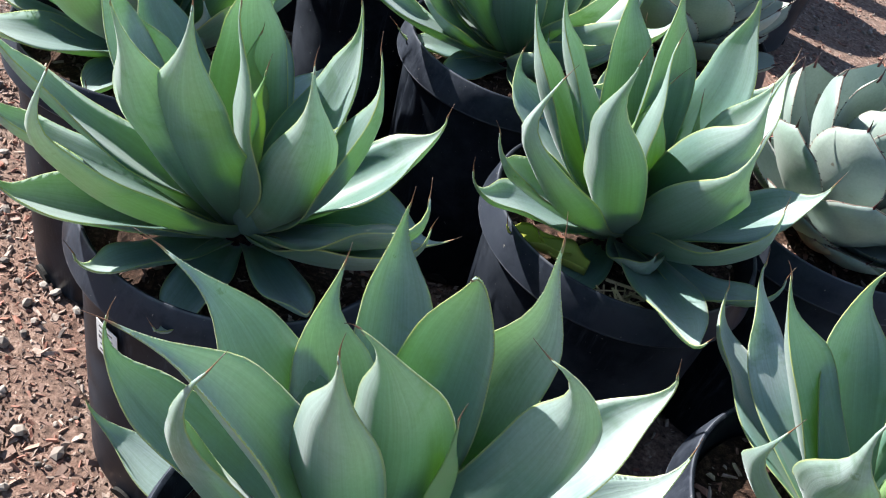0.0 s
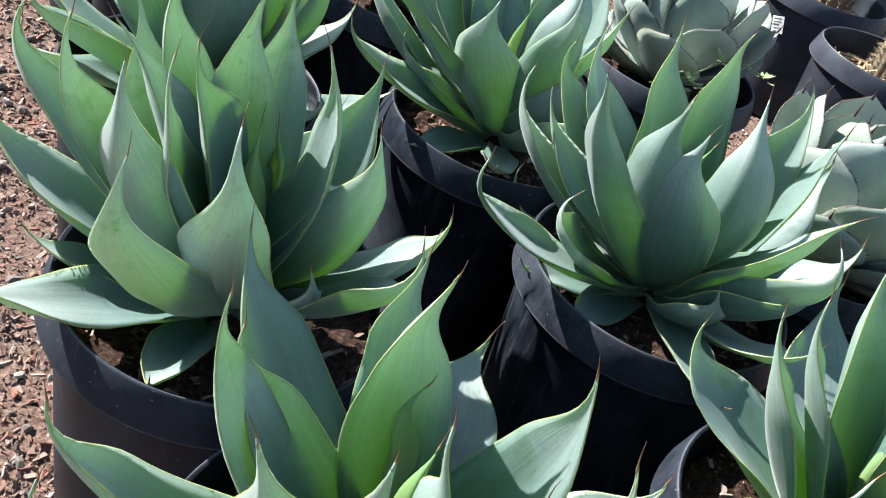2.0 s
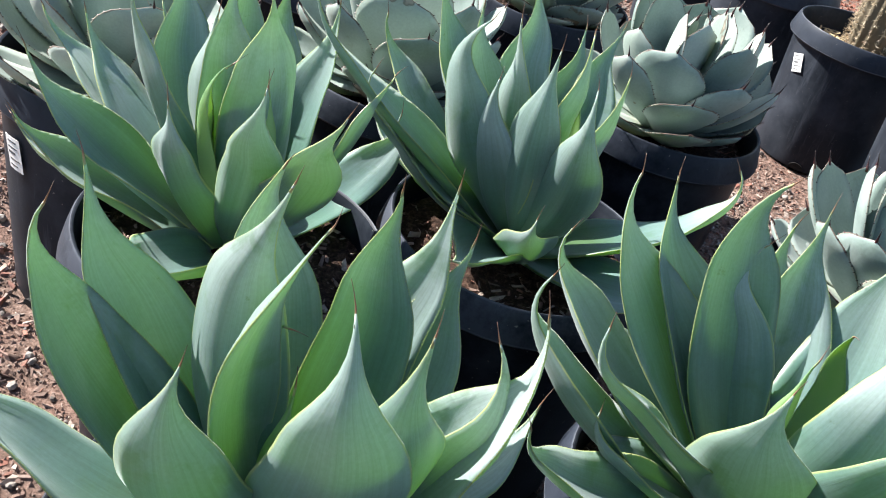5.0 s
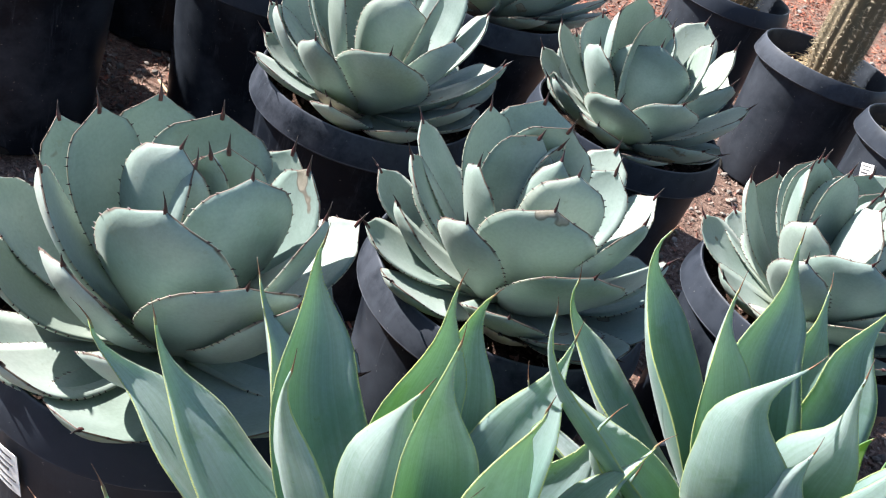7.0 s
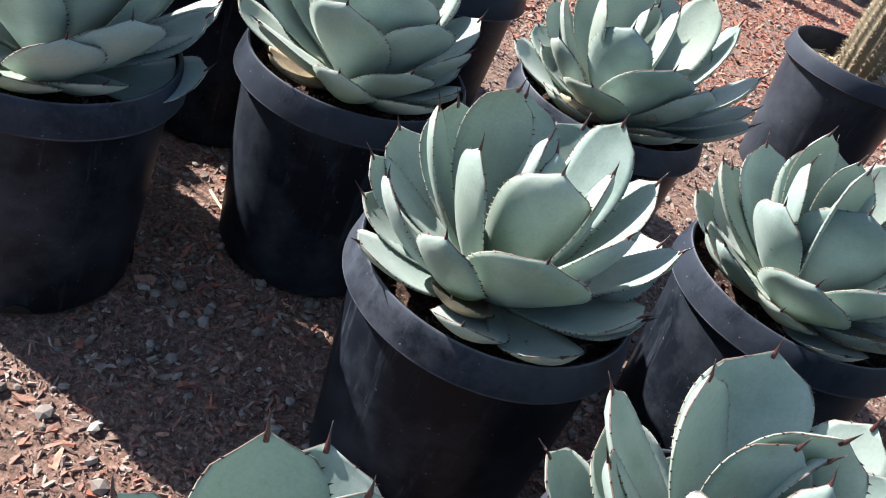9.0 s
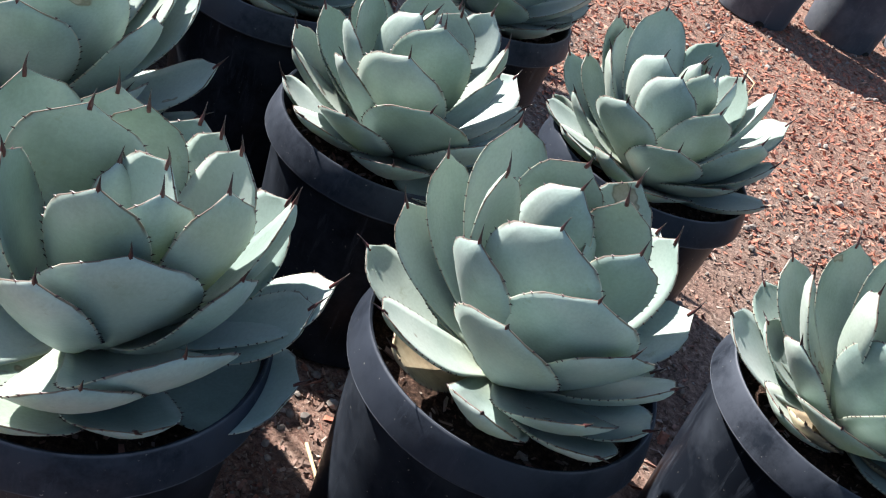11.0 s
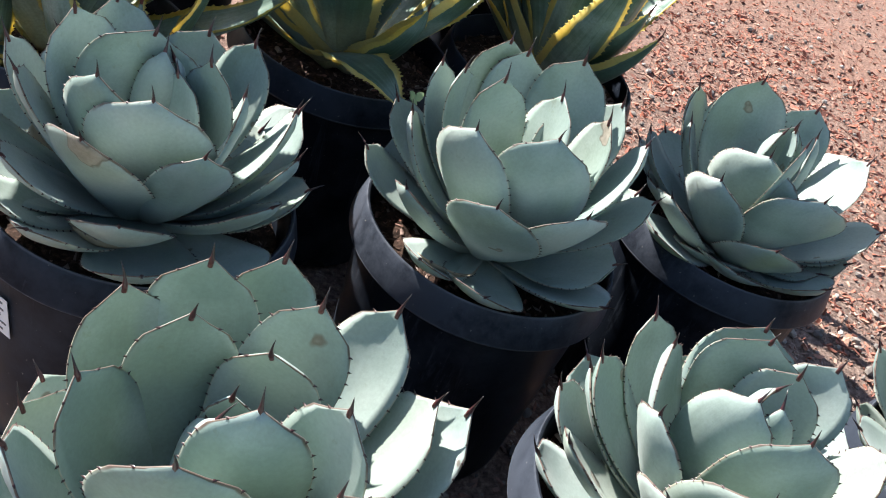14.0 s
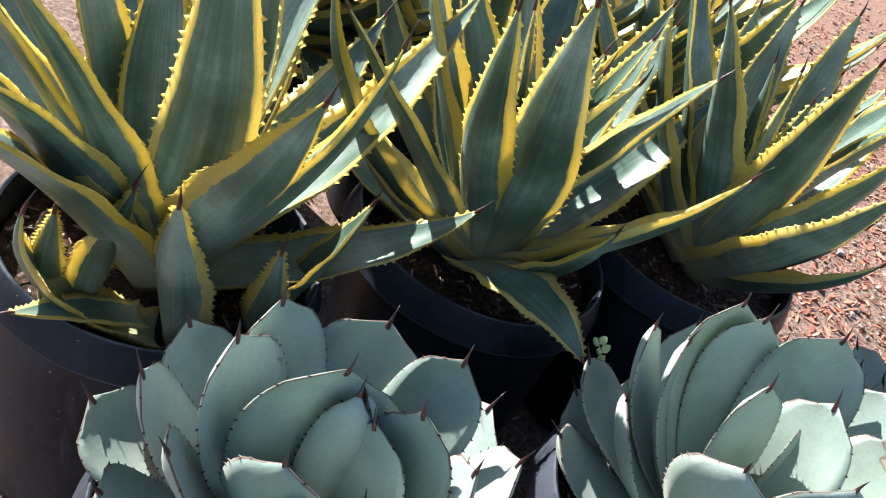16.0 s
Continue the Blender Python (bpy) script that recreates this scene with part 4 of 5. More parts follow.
agave('grey', -1.71, 3.698, 19, [
    (-162, 84, 0.212, 0.098, 0.48, 60), (24, 82, 0.219, 0.096, 0.65, 55), (134, 79, 0.228, 0.111, 0.88, -37), (-33, 68, 0.219, 0.096, 0.4, -30), (-99, 65, 0.238, 0.148, 0.66, 3),
    (-154, 63, 0.243, 0.096, 0.6, -43), (75, 61, 0.234, 0.098, 0.76, 4), (33, 57, 0.221, 0.096, 0.78, 11), (-67, 53, 0.23, 0.156, 0.54, -2), (142, 51, 0.265, 0.134, 0.66, -1),
    (-123, 49, 0.233, 0.102, 0.48, 0)], [
    (-46, 41, 0.217, 0.132, 0.45, 0), (-94, 38, 0.241, 0.14, 0.47, 0), (159, 34, 0.251, 0.096, 0.8, 0), (-22, 29, 0.217, 0.096, 0.44, 0), (30, 28, 0.219, 0.096, 0.65, 0),
    (174, 22, 0.226, 0.096, 0.58, 0), (-58, 22, 0.217, 0.132, 0.59, 0), (-134, 16, 0.217, 0.096, 0.26, 0), (-88, 16, 0.219, 0.106, 0.81, 0), (-175, 8, 0.227, 0.096, 0.61, 0)])
agave('grey', -1.25, 3.98, 20, [
    (124, 69, 0.223, 0.113, 0.65, -23), (-69, 67, 0.217, 0.1, 0.49, 73), (17, 66, 0.239, 0.111, 0.72, 30), (-145, 56, 0.218, 0.096, 0.54, -22), (-107, 52, 0.2, 0.121, 0.68, 1),
    (2, 52, 0.255, 0.111, 0.86, 4), (28, 47, 0.199, 0.157, 0.74, 0), (-176, 40, 0.217, 0.096, 0.59, 0)], [
    (-71, 38, 0.218, 0.158, 0.74, 0), (-7, 31, 0.273, 0.139, 0.77, 0), (-141, 28, 0.218, 0.096, 0.57, 0), (-11, 20, 0.268, 0.14, 0.57, 0), (-109, 19, 0.218, 0.134, 0.29, 0),
    (-13, 14, 0.27, 0.154, 0.7, 0), (-60, 10, 0.217, 0.122, 0.51, 0)])
V1 = agave('grey', -2.449, 3.638, 21, [
    (89, 78, 0.199, 0.096, 1, 27), (-38, 78, 0.223, 0.102, 0.44, -16), (160, 72, 0.217, 0.099, 0.68, -23), (9, 69, 0.241, 0.096, 0.51, 62), (86, 66, 0.24, 0.096, 0.63, 16),
    (-78, 65, 0.232, 0.126, 0.31, 9), (-22, 60, 0.255, 0.135, 0.72, -10), (138, 59, 0.246, 0.108, 0.92, -4), (-149, 58, 0.213, 0.096, 0.23, -20), (165, 52, 0.233, 0.096, 0.74, -2),
    (112, 51, 0.259, 0.096, 0.99, 0), (-51, 49, 0.254, 0.15, 0.71, 0)], [
    (76, 46, 0.27, 0.096, 0.84, 0), (-1, 44, 0.262, 0.096, 0.75, 0), (-134, 43, 0.213, 0.096, 0.44, 0), (51, 41, 0.248, 0.096, 0.67, 0), (47, 38, 0.271, 0.096, 0.87, 0),
    (-72, 36, 0.218, 0.096, 0.6, 0), (-13, 27, 0.224, 0.158, 0.76, 0), (31, 21, 0.264, 0.098, 0.69, 0), (-70, 21, 0.221, 0.107, 0.97, 0), (22, 9, 0.243, 0.096, 0.79, 0),
    (-38, 7, 0.216, 0.122, 0.45, 0)])
agave('grey', -2.055, 4.047, 22, [
    (-128, 78, 0.167, 0.096, 0.79, 32), (78, 69, 0.174, 0.096, 0.75, 7), (-66, 67, 0.202, 0.122, 0.62, -11), (109, 63, 0.192, 0.13, 0.78, -7), (64, 58, 0.208, 0.096, 0.78, 7),
    (-5, 58, 0.215, 0.096, 0.66, 23), (177, 53, 0.198, 0.096, 0.53, -6), (-22, 49, 0.208, 0.096, 0.67, 0), (-82, 48, 0.219, 0.145, 0.71, 0), (-137, 47, 0.2, 0.096, 0.45, 0),
    (149, 37, 0.217, 0.098, 0.74, 0)], [
    (-109, 36, 0.225, 0.099, 0.35, 0), (-8, 35, 0.216, 0.096, 0.54, 0), (-176, 33, 0.211, 0.096, 0.54, 0), (-64, 33, 0.232, 0.154, 0.61, 0), (-178, 27, 0.203, 0.096, 0.55, 0),
    (-34, 25, 0.218, 0.11, 0.68, 0), (-143, 23, 0.217, 0.096, 0.53, 0), (-167, 22, 0.22, 0.096, 0.79, 0), (-95, 21, 0.218, 0.121, 0.56, 0), (-71, 13, 0.227, 0.121, 0.62, 0),
    (-158, 4, 0.198, 0.096, 0.81, 0)])
agave('grey', -1.682, 4.403, 23, [
    (-133, 62, 0.2, 0.11, 0.65, 10), (143, 57, 0.249, 0.135, 0.56, -13), (89, 57, 0.218, 0.107, 0.7, -2), (-100, 55, 0.218, 0.113, 0.76, -1), (-65, 48, 0.218, 0.102, 0.74, 0),
    (-161, 42, 0.218, 0.096, 0.49, 0), (153, 41, 0.234, 0.096, 0.44, 0), (157, 40, 0.256, 0.096, 0.71, 0)], [
    (-116, 34, 0.218, 0.135, 0.59, 0), (-80, 28, 0.218, 0.128, 0.67, 0), (167, 24, 0.222, 0.096, 0.75, 0), (-146, 21, 0.218, 0.096, 0.67, 0), (168, 18, 0.248, 0.096, 0.69, 0),
    (-106, 13, 0.218, 0.099, 0.73, 0), (-179, 4, 0.217, 0.096, 0.69, 0)])
W0 = agave('grey', -2.828, 4.01, 24, [
    (-153, 85, 0.182, 0.149, 0.49, -79), (-20, 80, 0.153, 0.096, 0.83, 100), (6, 73, 0.189, 0.096, 0.86, 70), (59, 60, 0.213, 0.096, 0.73, 16), (-159, 59, 0.215, 0.113, 0.41, -22),
    (164, 59, 0.212, 0.102, 0.45, -13), (-92, 58, 0.203, 0.096, 0.65, 6), (-57, 57, 0.204, 0.149, 0.76, -2), (-5, 57, 0.216, 0.096, 0.7, 25), (104, 51, 0.196, 0.125, 0.73, 0),
    (24, 44, 0.22, 0.096, 0.73, 0), (-121, 43, 0.223, 0.096, 0.34, 0)], [
    (-34, 42, 0.22, 0.096, 0.66, 0), (-77, 40, 0.228, 0.133, 0.33, 0), (-151, 39, 0.226, 0.096, 0.52, 0), (12, 33, 0.216, 0.096, 0.66, 0), (168, 25, 0.218, 0.096, 0.58, 0),
    (-103, 25, 0.216, 0.096, 0.31, 0), (-8, 25, 0.217, 0.096, 0.51, 0), (-128, 24, 0.217, 0.096, 0.44, 0), (-59, 22, 0.218, 0.115, 0.6, 0), (-106, 15, 0.219, 0.096, 0.83, 0),
    (-85, 12, 0.217, 0.096, 0.53, 0)])
W1 = agave('grey', -2.463, 4.343, 25, [
    (-44, 84, 0.208, 0.114, 0.56, 100), (87, 70, 0.244, 0.118, 0.78, 0), (-133, 70, 0.229, 0.101, 0.49, -78), (-12, 68, 0.233, 0.096, 0.65, 49), (132, 62, 0.233, 0.096, 0.78, -15),
    (46, 61, 0.235, 0.096, 0.73, 12), (-65, 59, 0.243, 0.136, 0.81, -7), (142, 58, 0.247, 0.115, 0.76, -13), (19, 52, 0.238, 0.096, 0.81, 3), (170, 51, 0.216, 0.096, 0.76, -2)], [
    (-106, 51, 0.235, 0.126, 0.73, 0), (169, 42, 0.237, 0.096, 0.89, 0), (-46, 39, 0.242, 0.138, 0.58, 0), (-160, 35, 0.206, 0.096, 0.75, 0), (-80, 35, 0.235, 0.133, 0.58, 0),
    (10, 35, 0.231, 0.096, 0.63, 0), (-116, 24, 0.218, 0.096, 0.59, 0), (175, 22, 0.233, 0.096, 0.67, 0), (-158, 14, 0.22, 0.096, 0.78, 0), (-97, 9, 0.217, 0.096, 0.56, 0)])
agave('grey', -2.16, 4.73, 26, [
    (148, 66, 0.225, 0.152, 0.71, -26), (-74, 63, 0.217, 0.096, 0.67, 63), (78, 59, 0.218, 0.107, 0.69, 3), (-95, 55, 0.2, 0.154, 0.7, 1), (21, 50, 0.224, 0.131, 0.61, -1),
    (170, 44, 0.233, 0.12, 0.79, 0), (-54, 44, 0.218, 0.158, 0.56, 0), (134, 43, 0.218, 0.103, 0.7, 0)], [
    (-163, 41, 0.199, 0.096, 0.55, 0), (48, 41, 0.219, 0.108, 0.62, 0), (-108, 35, 0.218, 0.125, 0.78, 0), (3, 26, 0.231, 0.143, 0.62, 0), (-168, 24, 0.219, 0.096, 0.77, 0),
    (-70, 22, 0.218, 0.136, 0.63, 0), (-38, 11, 0.218, 0.139, 0.62, 0)])
Y1 = agave('striped', -3.18, 4.235, 27, [
    (68, 87, 0.472, 0.088, 0.78, 0), (-60, 76, 0.559, 0.097, 0.25, 0), (9, 66, 0.45, 0.088, 0.51, 0), (-179, 65, 0.455, 0.088, 0.38, 0), (146, 65, 0.415, 0.088, 0.18, 0),
    (-99, 60, 0.546, 0.088, -0.18, 0)], [
    (-117, 58, 0.486, 0.088, -0.24, 0), (-108, 53, 0.471, 0.088, -0.09, 0), (-91, 50, 0.534, 0.088, -0.46, 0), (-85, 47, 0.545, 0.088, -0.26, 0), (33, 32, 0.4, 0.088, 0.64, 0)])
Y2 = agave('striped', -2.9, 4.62, 28, [
    (76, 65, 0.455, 0.094, 0.34, 0), (-84, 64, 0.556, 0.106, 0.29, 0), (-157, 61, 0.503, 0.104, 0.12, 0), (-98, 60, 0.542, 0.088, 0.23, 0), (-15, 54, 0.442, 0.088, 0.41, 0)], [
    (-27, 51, 0.268, 0.088, 0.78, 0), (-137, 49, 0.519, 0.088, 0.83, 0), (-127, 48, 0.512, 0.088, -0.02, 0), (-138, 35, 0.286, 0.088, 0.29, 0)])
agave('striped', -2.63, 4.945, 29, [
    (88, 68, 0.482, 0.088, 0.6, 0), (115, 66, 0.461, 0.092, 0.51, 0), (-81, 65, 0.544, 0.089, 0.06, 0), (-134, 63, 0.512, 0.108, -0.28, 0), (-48, 62, 0.451, 0.088, 0.29, 0),
    (173, 61, 0.56, 0.109, 0.03, 0)], [
    (-162, 59, 0.497, 0.088, 0.45, 0), (-45, 52, 0.361, 0.088, 0.41, 0), (-66, 50, 0.52, 0.088, 0.45, 0), (-45, 44, 0.386, 0.088, 0.53, 0), (150, 39, 0.272, 0.103, 0.56, 0)])
for k, (x, y) in enumerate([(-3.50, 4.84), (-3.19, 5.13), (-2.90, 5.44)]):
    agave('striped', x, y, 40 + k, [], size=0.52)


# ---- cacti ----
def cactus_mesh(height, r, seed):
    """A ribbed column, its feet and crown rounded."""
    rng = random.Random(seed)
    ribs, per, rows = 15, 4, 34
    verts, faces, uvs = [], [], []
    for k in range(rows + 1):
        f = k / rows
        rr = r * (0.86 + 0.14 * min(1, f * 6)) * (1 + 0.04 * math.sin(9 * f + seed)) * (math.sqrt(max(0.0, 1 - ((f - 0.86) / 0.14) ** 2)) if f > 0.86 else 1)
        for j in range(ribs * per):
            a = 2 * math.pi * j / (ribs * per)
            q = rr * (1 + 0.075 * math.cos(ribs * a) + 0.02 * noise.noise(Vector((math.cos(a) * 3, math.sin(a) * 3, f * 9 + seed))))
            verts.append((q * math.cos(a), q * math.sin(a), f * height))
            uvs.append((j / (ribs * per), f))
    w = ribs * per
    for k in range(rows):
        for j in range(w):
            faces.append((k * w + j, k * w + (j + 1) % w, (k + 1) * w + (j + 1) % w, (k + 1) * w + j))
    faces.append(tuple(range(rows * w, rows * w + w)))
    body = mesh_of("stem", verts, faces, [CACTUS], uvs)
    sv, sf = [], []
    for i in range(ribs):
        for k in range(int(height / 0.017)):
            f = (k + 0.5) * 0.017 / height
            a = 2 * math.pi * i / ribs + rng.uniform(-0.02, 0.02)
            rr = r * (1.05 if f < 0.86 else max(0.2, math.sqrt(max(0.0, 1 - ((f - 0.86) / 0.14) ** 2))))
            base = Vector((rr * math.cos(a), rr * math.sin(a), f * height))
            out = Vector((math.cos(a), math.sin(a), 0.1))
            for _ in range(8):
                d = (out + Vector((rng.gauss(0, 0.6), rng.gauss(0, 0.6), rng.gauss(0, 0.6)))).normalized() * rng.uniform(0.010, 0.022)
                o = d.orthogonal().normalized() * 0.0010
                p = d.cross(o).normalized() * 0.0010
                n = len(sv)
                sv += [base + o - out * 0.002, base - o * 0.5 + p - out * 0.002, base - o * 0.5 - p - out * 0.002, base + d]
                sf += [(n, n + 1, n + 3), (n + 1, n + 2, n + 3), (n + 2, n, n + 3)]
    return body, mesh_of("spine_coat", sv, sf, [THORN], smooth=False)


def straw_mesh(r, count, seed):
    """Dry stalks and grit on the soil of a cactus pot."""
    rng = random.Random(seed)
    verts, faces, uvs = [], [], []
    for _ in range(count):
        a, q = rng.uniform(0, 6.28), r * math.sqrt(rng.random()) * 0.95
        m = Matrix.Translation((q * math.cos(a), q * math.sin(a), rng.uniform(0.004, 0.016))) @ Euler((rng.gauss(0, 0.25), rng.gauss(0, 0.25), rng.uniform(0, 6.28))).to_matrix().to_4x4()
        ln, wd = rng.uniform(0.008, 0.03), rng.uniform(0.0012, 0.003)
        n = len(verts)
        verts += [m @ Vector(p) for p in ((-ln, -wd, 0), (-ln, wd, 0), (-ln, 0, wd), (ln, -wd, 0), (ln, wd, 0), (ln, 0, wd))]
        faces += [(n, n + 1, n + 4, n + 3), (n + 1, n + 2, n + 5, n + 4), (n + 2, n, n + 3, n + 5), (n, n + 2, n + 1), (n + 3, n + 4, n + 5)]
    return mesh_of("straw", verts, faces, [STRAW], smooth=False)


STEM, STEM_SPINES = cactus_mesh(0.62, 0.066, 5)
CACTUS_TAGS = {1: -125, 2: -149}
for i, (x, y) in enumerate([(0.35, 3.27), (0.19, 3.76), (-0.05, 4.15), (-0.28, 4.54), (-0.53, 4.97)]):
    root, pot, h = potted("potted_cactus", x, y, "spiny columnar cactus in a faded black pot with straw-littered soil", "potted plant", "potted cacti", seed=90 + i, mat=POT_GREY, soil=0.075)
    stem = child("stem", STEM, root, "grey-green ribbed cactus column", pose(0.03, 0.05, h - 0.085, -4 + 3 * i % 7, 6 - 2 * i, 40 * i))
    tagged(child("spine_coat", STEM_SPINES, stem, "pale thorns along the ribs"), kind="stuff")
    tagged(child("straw", straw_mesh(0.170, 260, 90 + i), root, "dry straw litter", pose(0, 0, h - 0.072)), kind="stuff")
    if i in CACTUS_TAGS:
        price_tag(pot, h, 0.207, radians(CACTUS_TAGS[i]), h - 0.115, 0.040, 0.052, 20)

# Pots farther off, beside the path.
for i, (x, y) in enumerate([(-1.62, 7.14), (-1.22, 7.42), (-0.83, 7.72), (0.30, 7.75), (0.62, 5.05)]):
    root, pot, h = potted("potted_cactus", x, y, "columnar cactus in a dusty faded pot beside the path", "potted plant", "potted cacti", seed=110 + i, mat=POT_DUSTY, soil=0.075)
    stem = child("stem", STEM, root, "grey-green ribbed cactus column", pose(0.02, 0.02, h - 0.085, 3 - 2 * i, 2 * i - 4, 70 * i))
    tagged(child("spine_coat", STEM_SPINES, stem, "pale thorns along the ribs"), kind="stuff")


# ---- loose ground cover ----
def strewn(area, count, rng, clear=0.165):
    """Places at random within x0, y0, x1, y1 that lie outside every pot's foot."""
    x0, y0, x1, y1 = area
    spots = []
    while len(spots) < count:
        x, y = rng.uniform(x0, x1), rng.uniform(y0, y1)
        # Thinner towards the border.
        if rng.random() > min(x - x0, x1 - x, y - y0, y1 - y) / 0.5 + 0.02:
            continue
        if all((x - px) ** 2 + (y - py) ** 2 > clear ** 2 for px, py in FEET):
            spots.append((x, y))
    return spots


def scatter_chips(name, label, areas, sizes, flat, mat, seed, shape=chip):
    rng = random.Random(seed)
    verts, faces, uvs = [], [], []
    for area, per in areas:
        for x, y in strewn(area, int(per * (area[2] - area[0]) * (area[3] - area[1])), rng):
            s = sizes[0] + (sizes[1] - sizes[0]) * rng.random() ** 2.5
            shape(verts, faces, uvs, (x, y, ground_height(x, y) + s * flat * 0.15), rng, s, flat)
    ob = new(name, mesh_of(name, verts, faces, [mat], smooth=False))
    tagged(ob, label, "mulch", kind="stuff")


def scatter_pebbles(name, label, areas, sizes, mat, seed):
    rng = random.Random(seed)
    g = (1 + math.sqrt(5)) / 2
    ico = [Vector(v).normalized() for v in ((-1, g, 0), (1, g, 0), (-1, -g, 0), (1, -g, 0), (0, -1, g), (0, 1, g), (0, -1, -g), (0, 1, -g), (g, 0, -1), (g, 0, 1), (-g, 0, -1), (-g, 0, 1))]
    tri = [(0, 11, 5), (0, 5, 1), (0, 1, 7), (0, 7, 10), (0, 10, 11), (1, 5, 9), (5, 11, 4), (11, 10, 2), (10, 7, 6), (7, 1, 8),
           (3, 9, 4), (3, 4, 2), (3, 2, 6), (3, 6, 8), (3, 8, 9), (4, 9, 5), (2, 4, 11), (6, 2, 10), (8, 6, 7), (9, 8, 1)]
    verts, faces = [], []
    for area, per in areas:
        for x, y in strewn(area, int(per * (area[2] - area[0]) * (area[3] - area[1])), rng):
            s = sizes[0] + (sizes[1] - sizes[0]) * rng.random() ** 3
            m = Matrix.Translation((x, y, ground_height(x, y) + 0.25 * s)) @ Euler((rng.gauss(0, 0.3), rng.gauss(0, 0.3), rng.uniform(0, 6.28))).to_matrix().to_4x4() @ Matrix.Diagonal((s, s * rng.uniform(0.6, 0.95), s * rng.uniform(0.4, 0.8), 1))
            n = len(verts)
            verts += [m @ (v * 0.5 * rng.uniform(0.85, 1.15)) for v in ico]
            faces += [(n + a, n + b, n + c) for a, b, c in tri]
    ob = new(name, mesh_of(name, verts, faces, [mat], smooth=False))
    tagged(ob, label, "gravel", kind="stuff")


FEET = [(ob.matrix_basis.translation.x, ob.matrix_basis.translation.y) for ob in scene.collection.all_objects if ob.name.startswith("potted_")]
NEAR, MIDDLE, ASIDE = (-2.6, 0.0, 0.3, 4.0), (-3.6, 3.3, 1.1, 5.7), (-3.1, 5.0, 1.1, 9.3)
scatter_chips("bark_mulch", "red and brown bark chips strewn over the earth", [(NEAR, 5600), (MIDDLE, 2400), ((-0.3, 0.0, 1.2, 3.6), 1500)], (0.004, 0.025), 0.30, CHIP, 11)
scatter_chips("red_mulch", "red bark chips along the sunny side of the pots", [(ASIDE, 900), ((-3.0, 4.9, 0.8, 7.6), 2300), ((-2.4, 2.9, -0.9, 4.2), 420)], (0.006, 0.036), 0.25, RED_CHIP, 14)
scatter_chips("bark_crumbs", "fine dark crumbs of bark on the earth", [(NEAR, 5000), (MIDDLE, 2000), (ASIDE, 900)], (0.004, 0.013), 0.5, CRUMB, 12, crumb)
scatter_pebbles("gravel", "grey and pale pebbles lying on the earth", [(NEAR, 420), (MIDDLE, 260), (ASIDE, 160)], (0.006, 0.030), PEBBLE, 13)


def twig(points, r, label):
    pts = [(x, y, ground_height(x, y) + dz) for x, y, dz in points]
    ob = new("dry_stalk", tube(pts, [r, r * 0.9, r * 0.8, r * 0.5][:len(pts)], 6, "dry_stalk", [STRAW]))
    tagged(ob, label, "stalk", "dry stalks")


twig([(-1.92, 3.72, 0.02), (-1.85, 3.65, 0.018), (-1.78, 3.56, 0.006)], 0.003, "thin pale dry stalk lying on the mulch")
twig([(-2.06, 3.33, 0.006), (-2.0, 3.36, 0.008), (-1.95, 3.38, 0.005)], 0.003, "short pale dry stalk beside a pot")
twig([(-1.55, 6.35, 0.006), (-1.49, 6.25, 0.012), (-1.50, 6.1, 0.005)], 0.0025, "curved pale straw on the red mulch")


# ---- labels and weeds ----
def sprig(root, at, length, pairs, seed):
    """A creeping stalk with pairs of small oval leaves, one mesh."""
    rng = random.Random(seed)
    verts, faces = [], []
    pts = [Vector((length * f, 0.02 * math.sin(4 * f), 0.05 * math.sin(2.4 * f))) for f in [k / pairs for k in range(pairs + 1)]]
    for a, c in zip(pts, pts[1:]):
        n = len(verts)
        for p in (a, c):
            verts += [p + Vector(o) * 0.0012 for o in ((0, 1, 0), (0, -0.5, 0.8), (0, -0.5, -0.8))]
        faces += [(n + j, n + (j + 1) % 3, n + 3 + (j + 1) % 3, n + 3 + j) for j in range(3)]
        for side in (-1, 1):
            d = Vector((rng.uniform(0.2, 0.7), side, rng.uniform(0.1, 0.7))).normalized() * rng.uniform(0.010, 0.018)
            w = d.cross(Vector((0, 0, 1))).normalized() * d.length * 0.33
            up = w.cross(d).normalized() * 0.0012
            n = len(verts)
            ring = [c, c + d * 0.35 + w, c + d * 0.75 + w * 0.8, c + d, c + d * 0.75 - w * 0.8, c + d * 0.35 - w]
            verts += [v + up for v in ring] + [v - up for v in ring]
            faces += [tuple(range(n, n + 6)), tuple(range(n + 11, n + 5, -1))] + [(n + j, n + 6 + j, n + 6 + (j + 1) % 6, n + (j + 1) % 6) for j in range(6)]
    tagged(child("weed", mesh_of("weed", verts, faces, [WEED], smooth=False), root, "small creeping green weed", at), "small creeping green weed", kind="stuff")


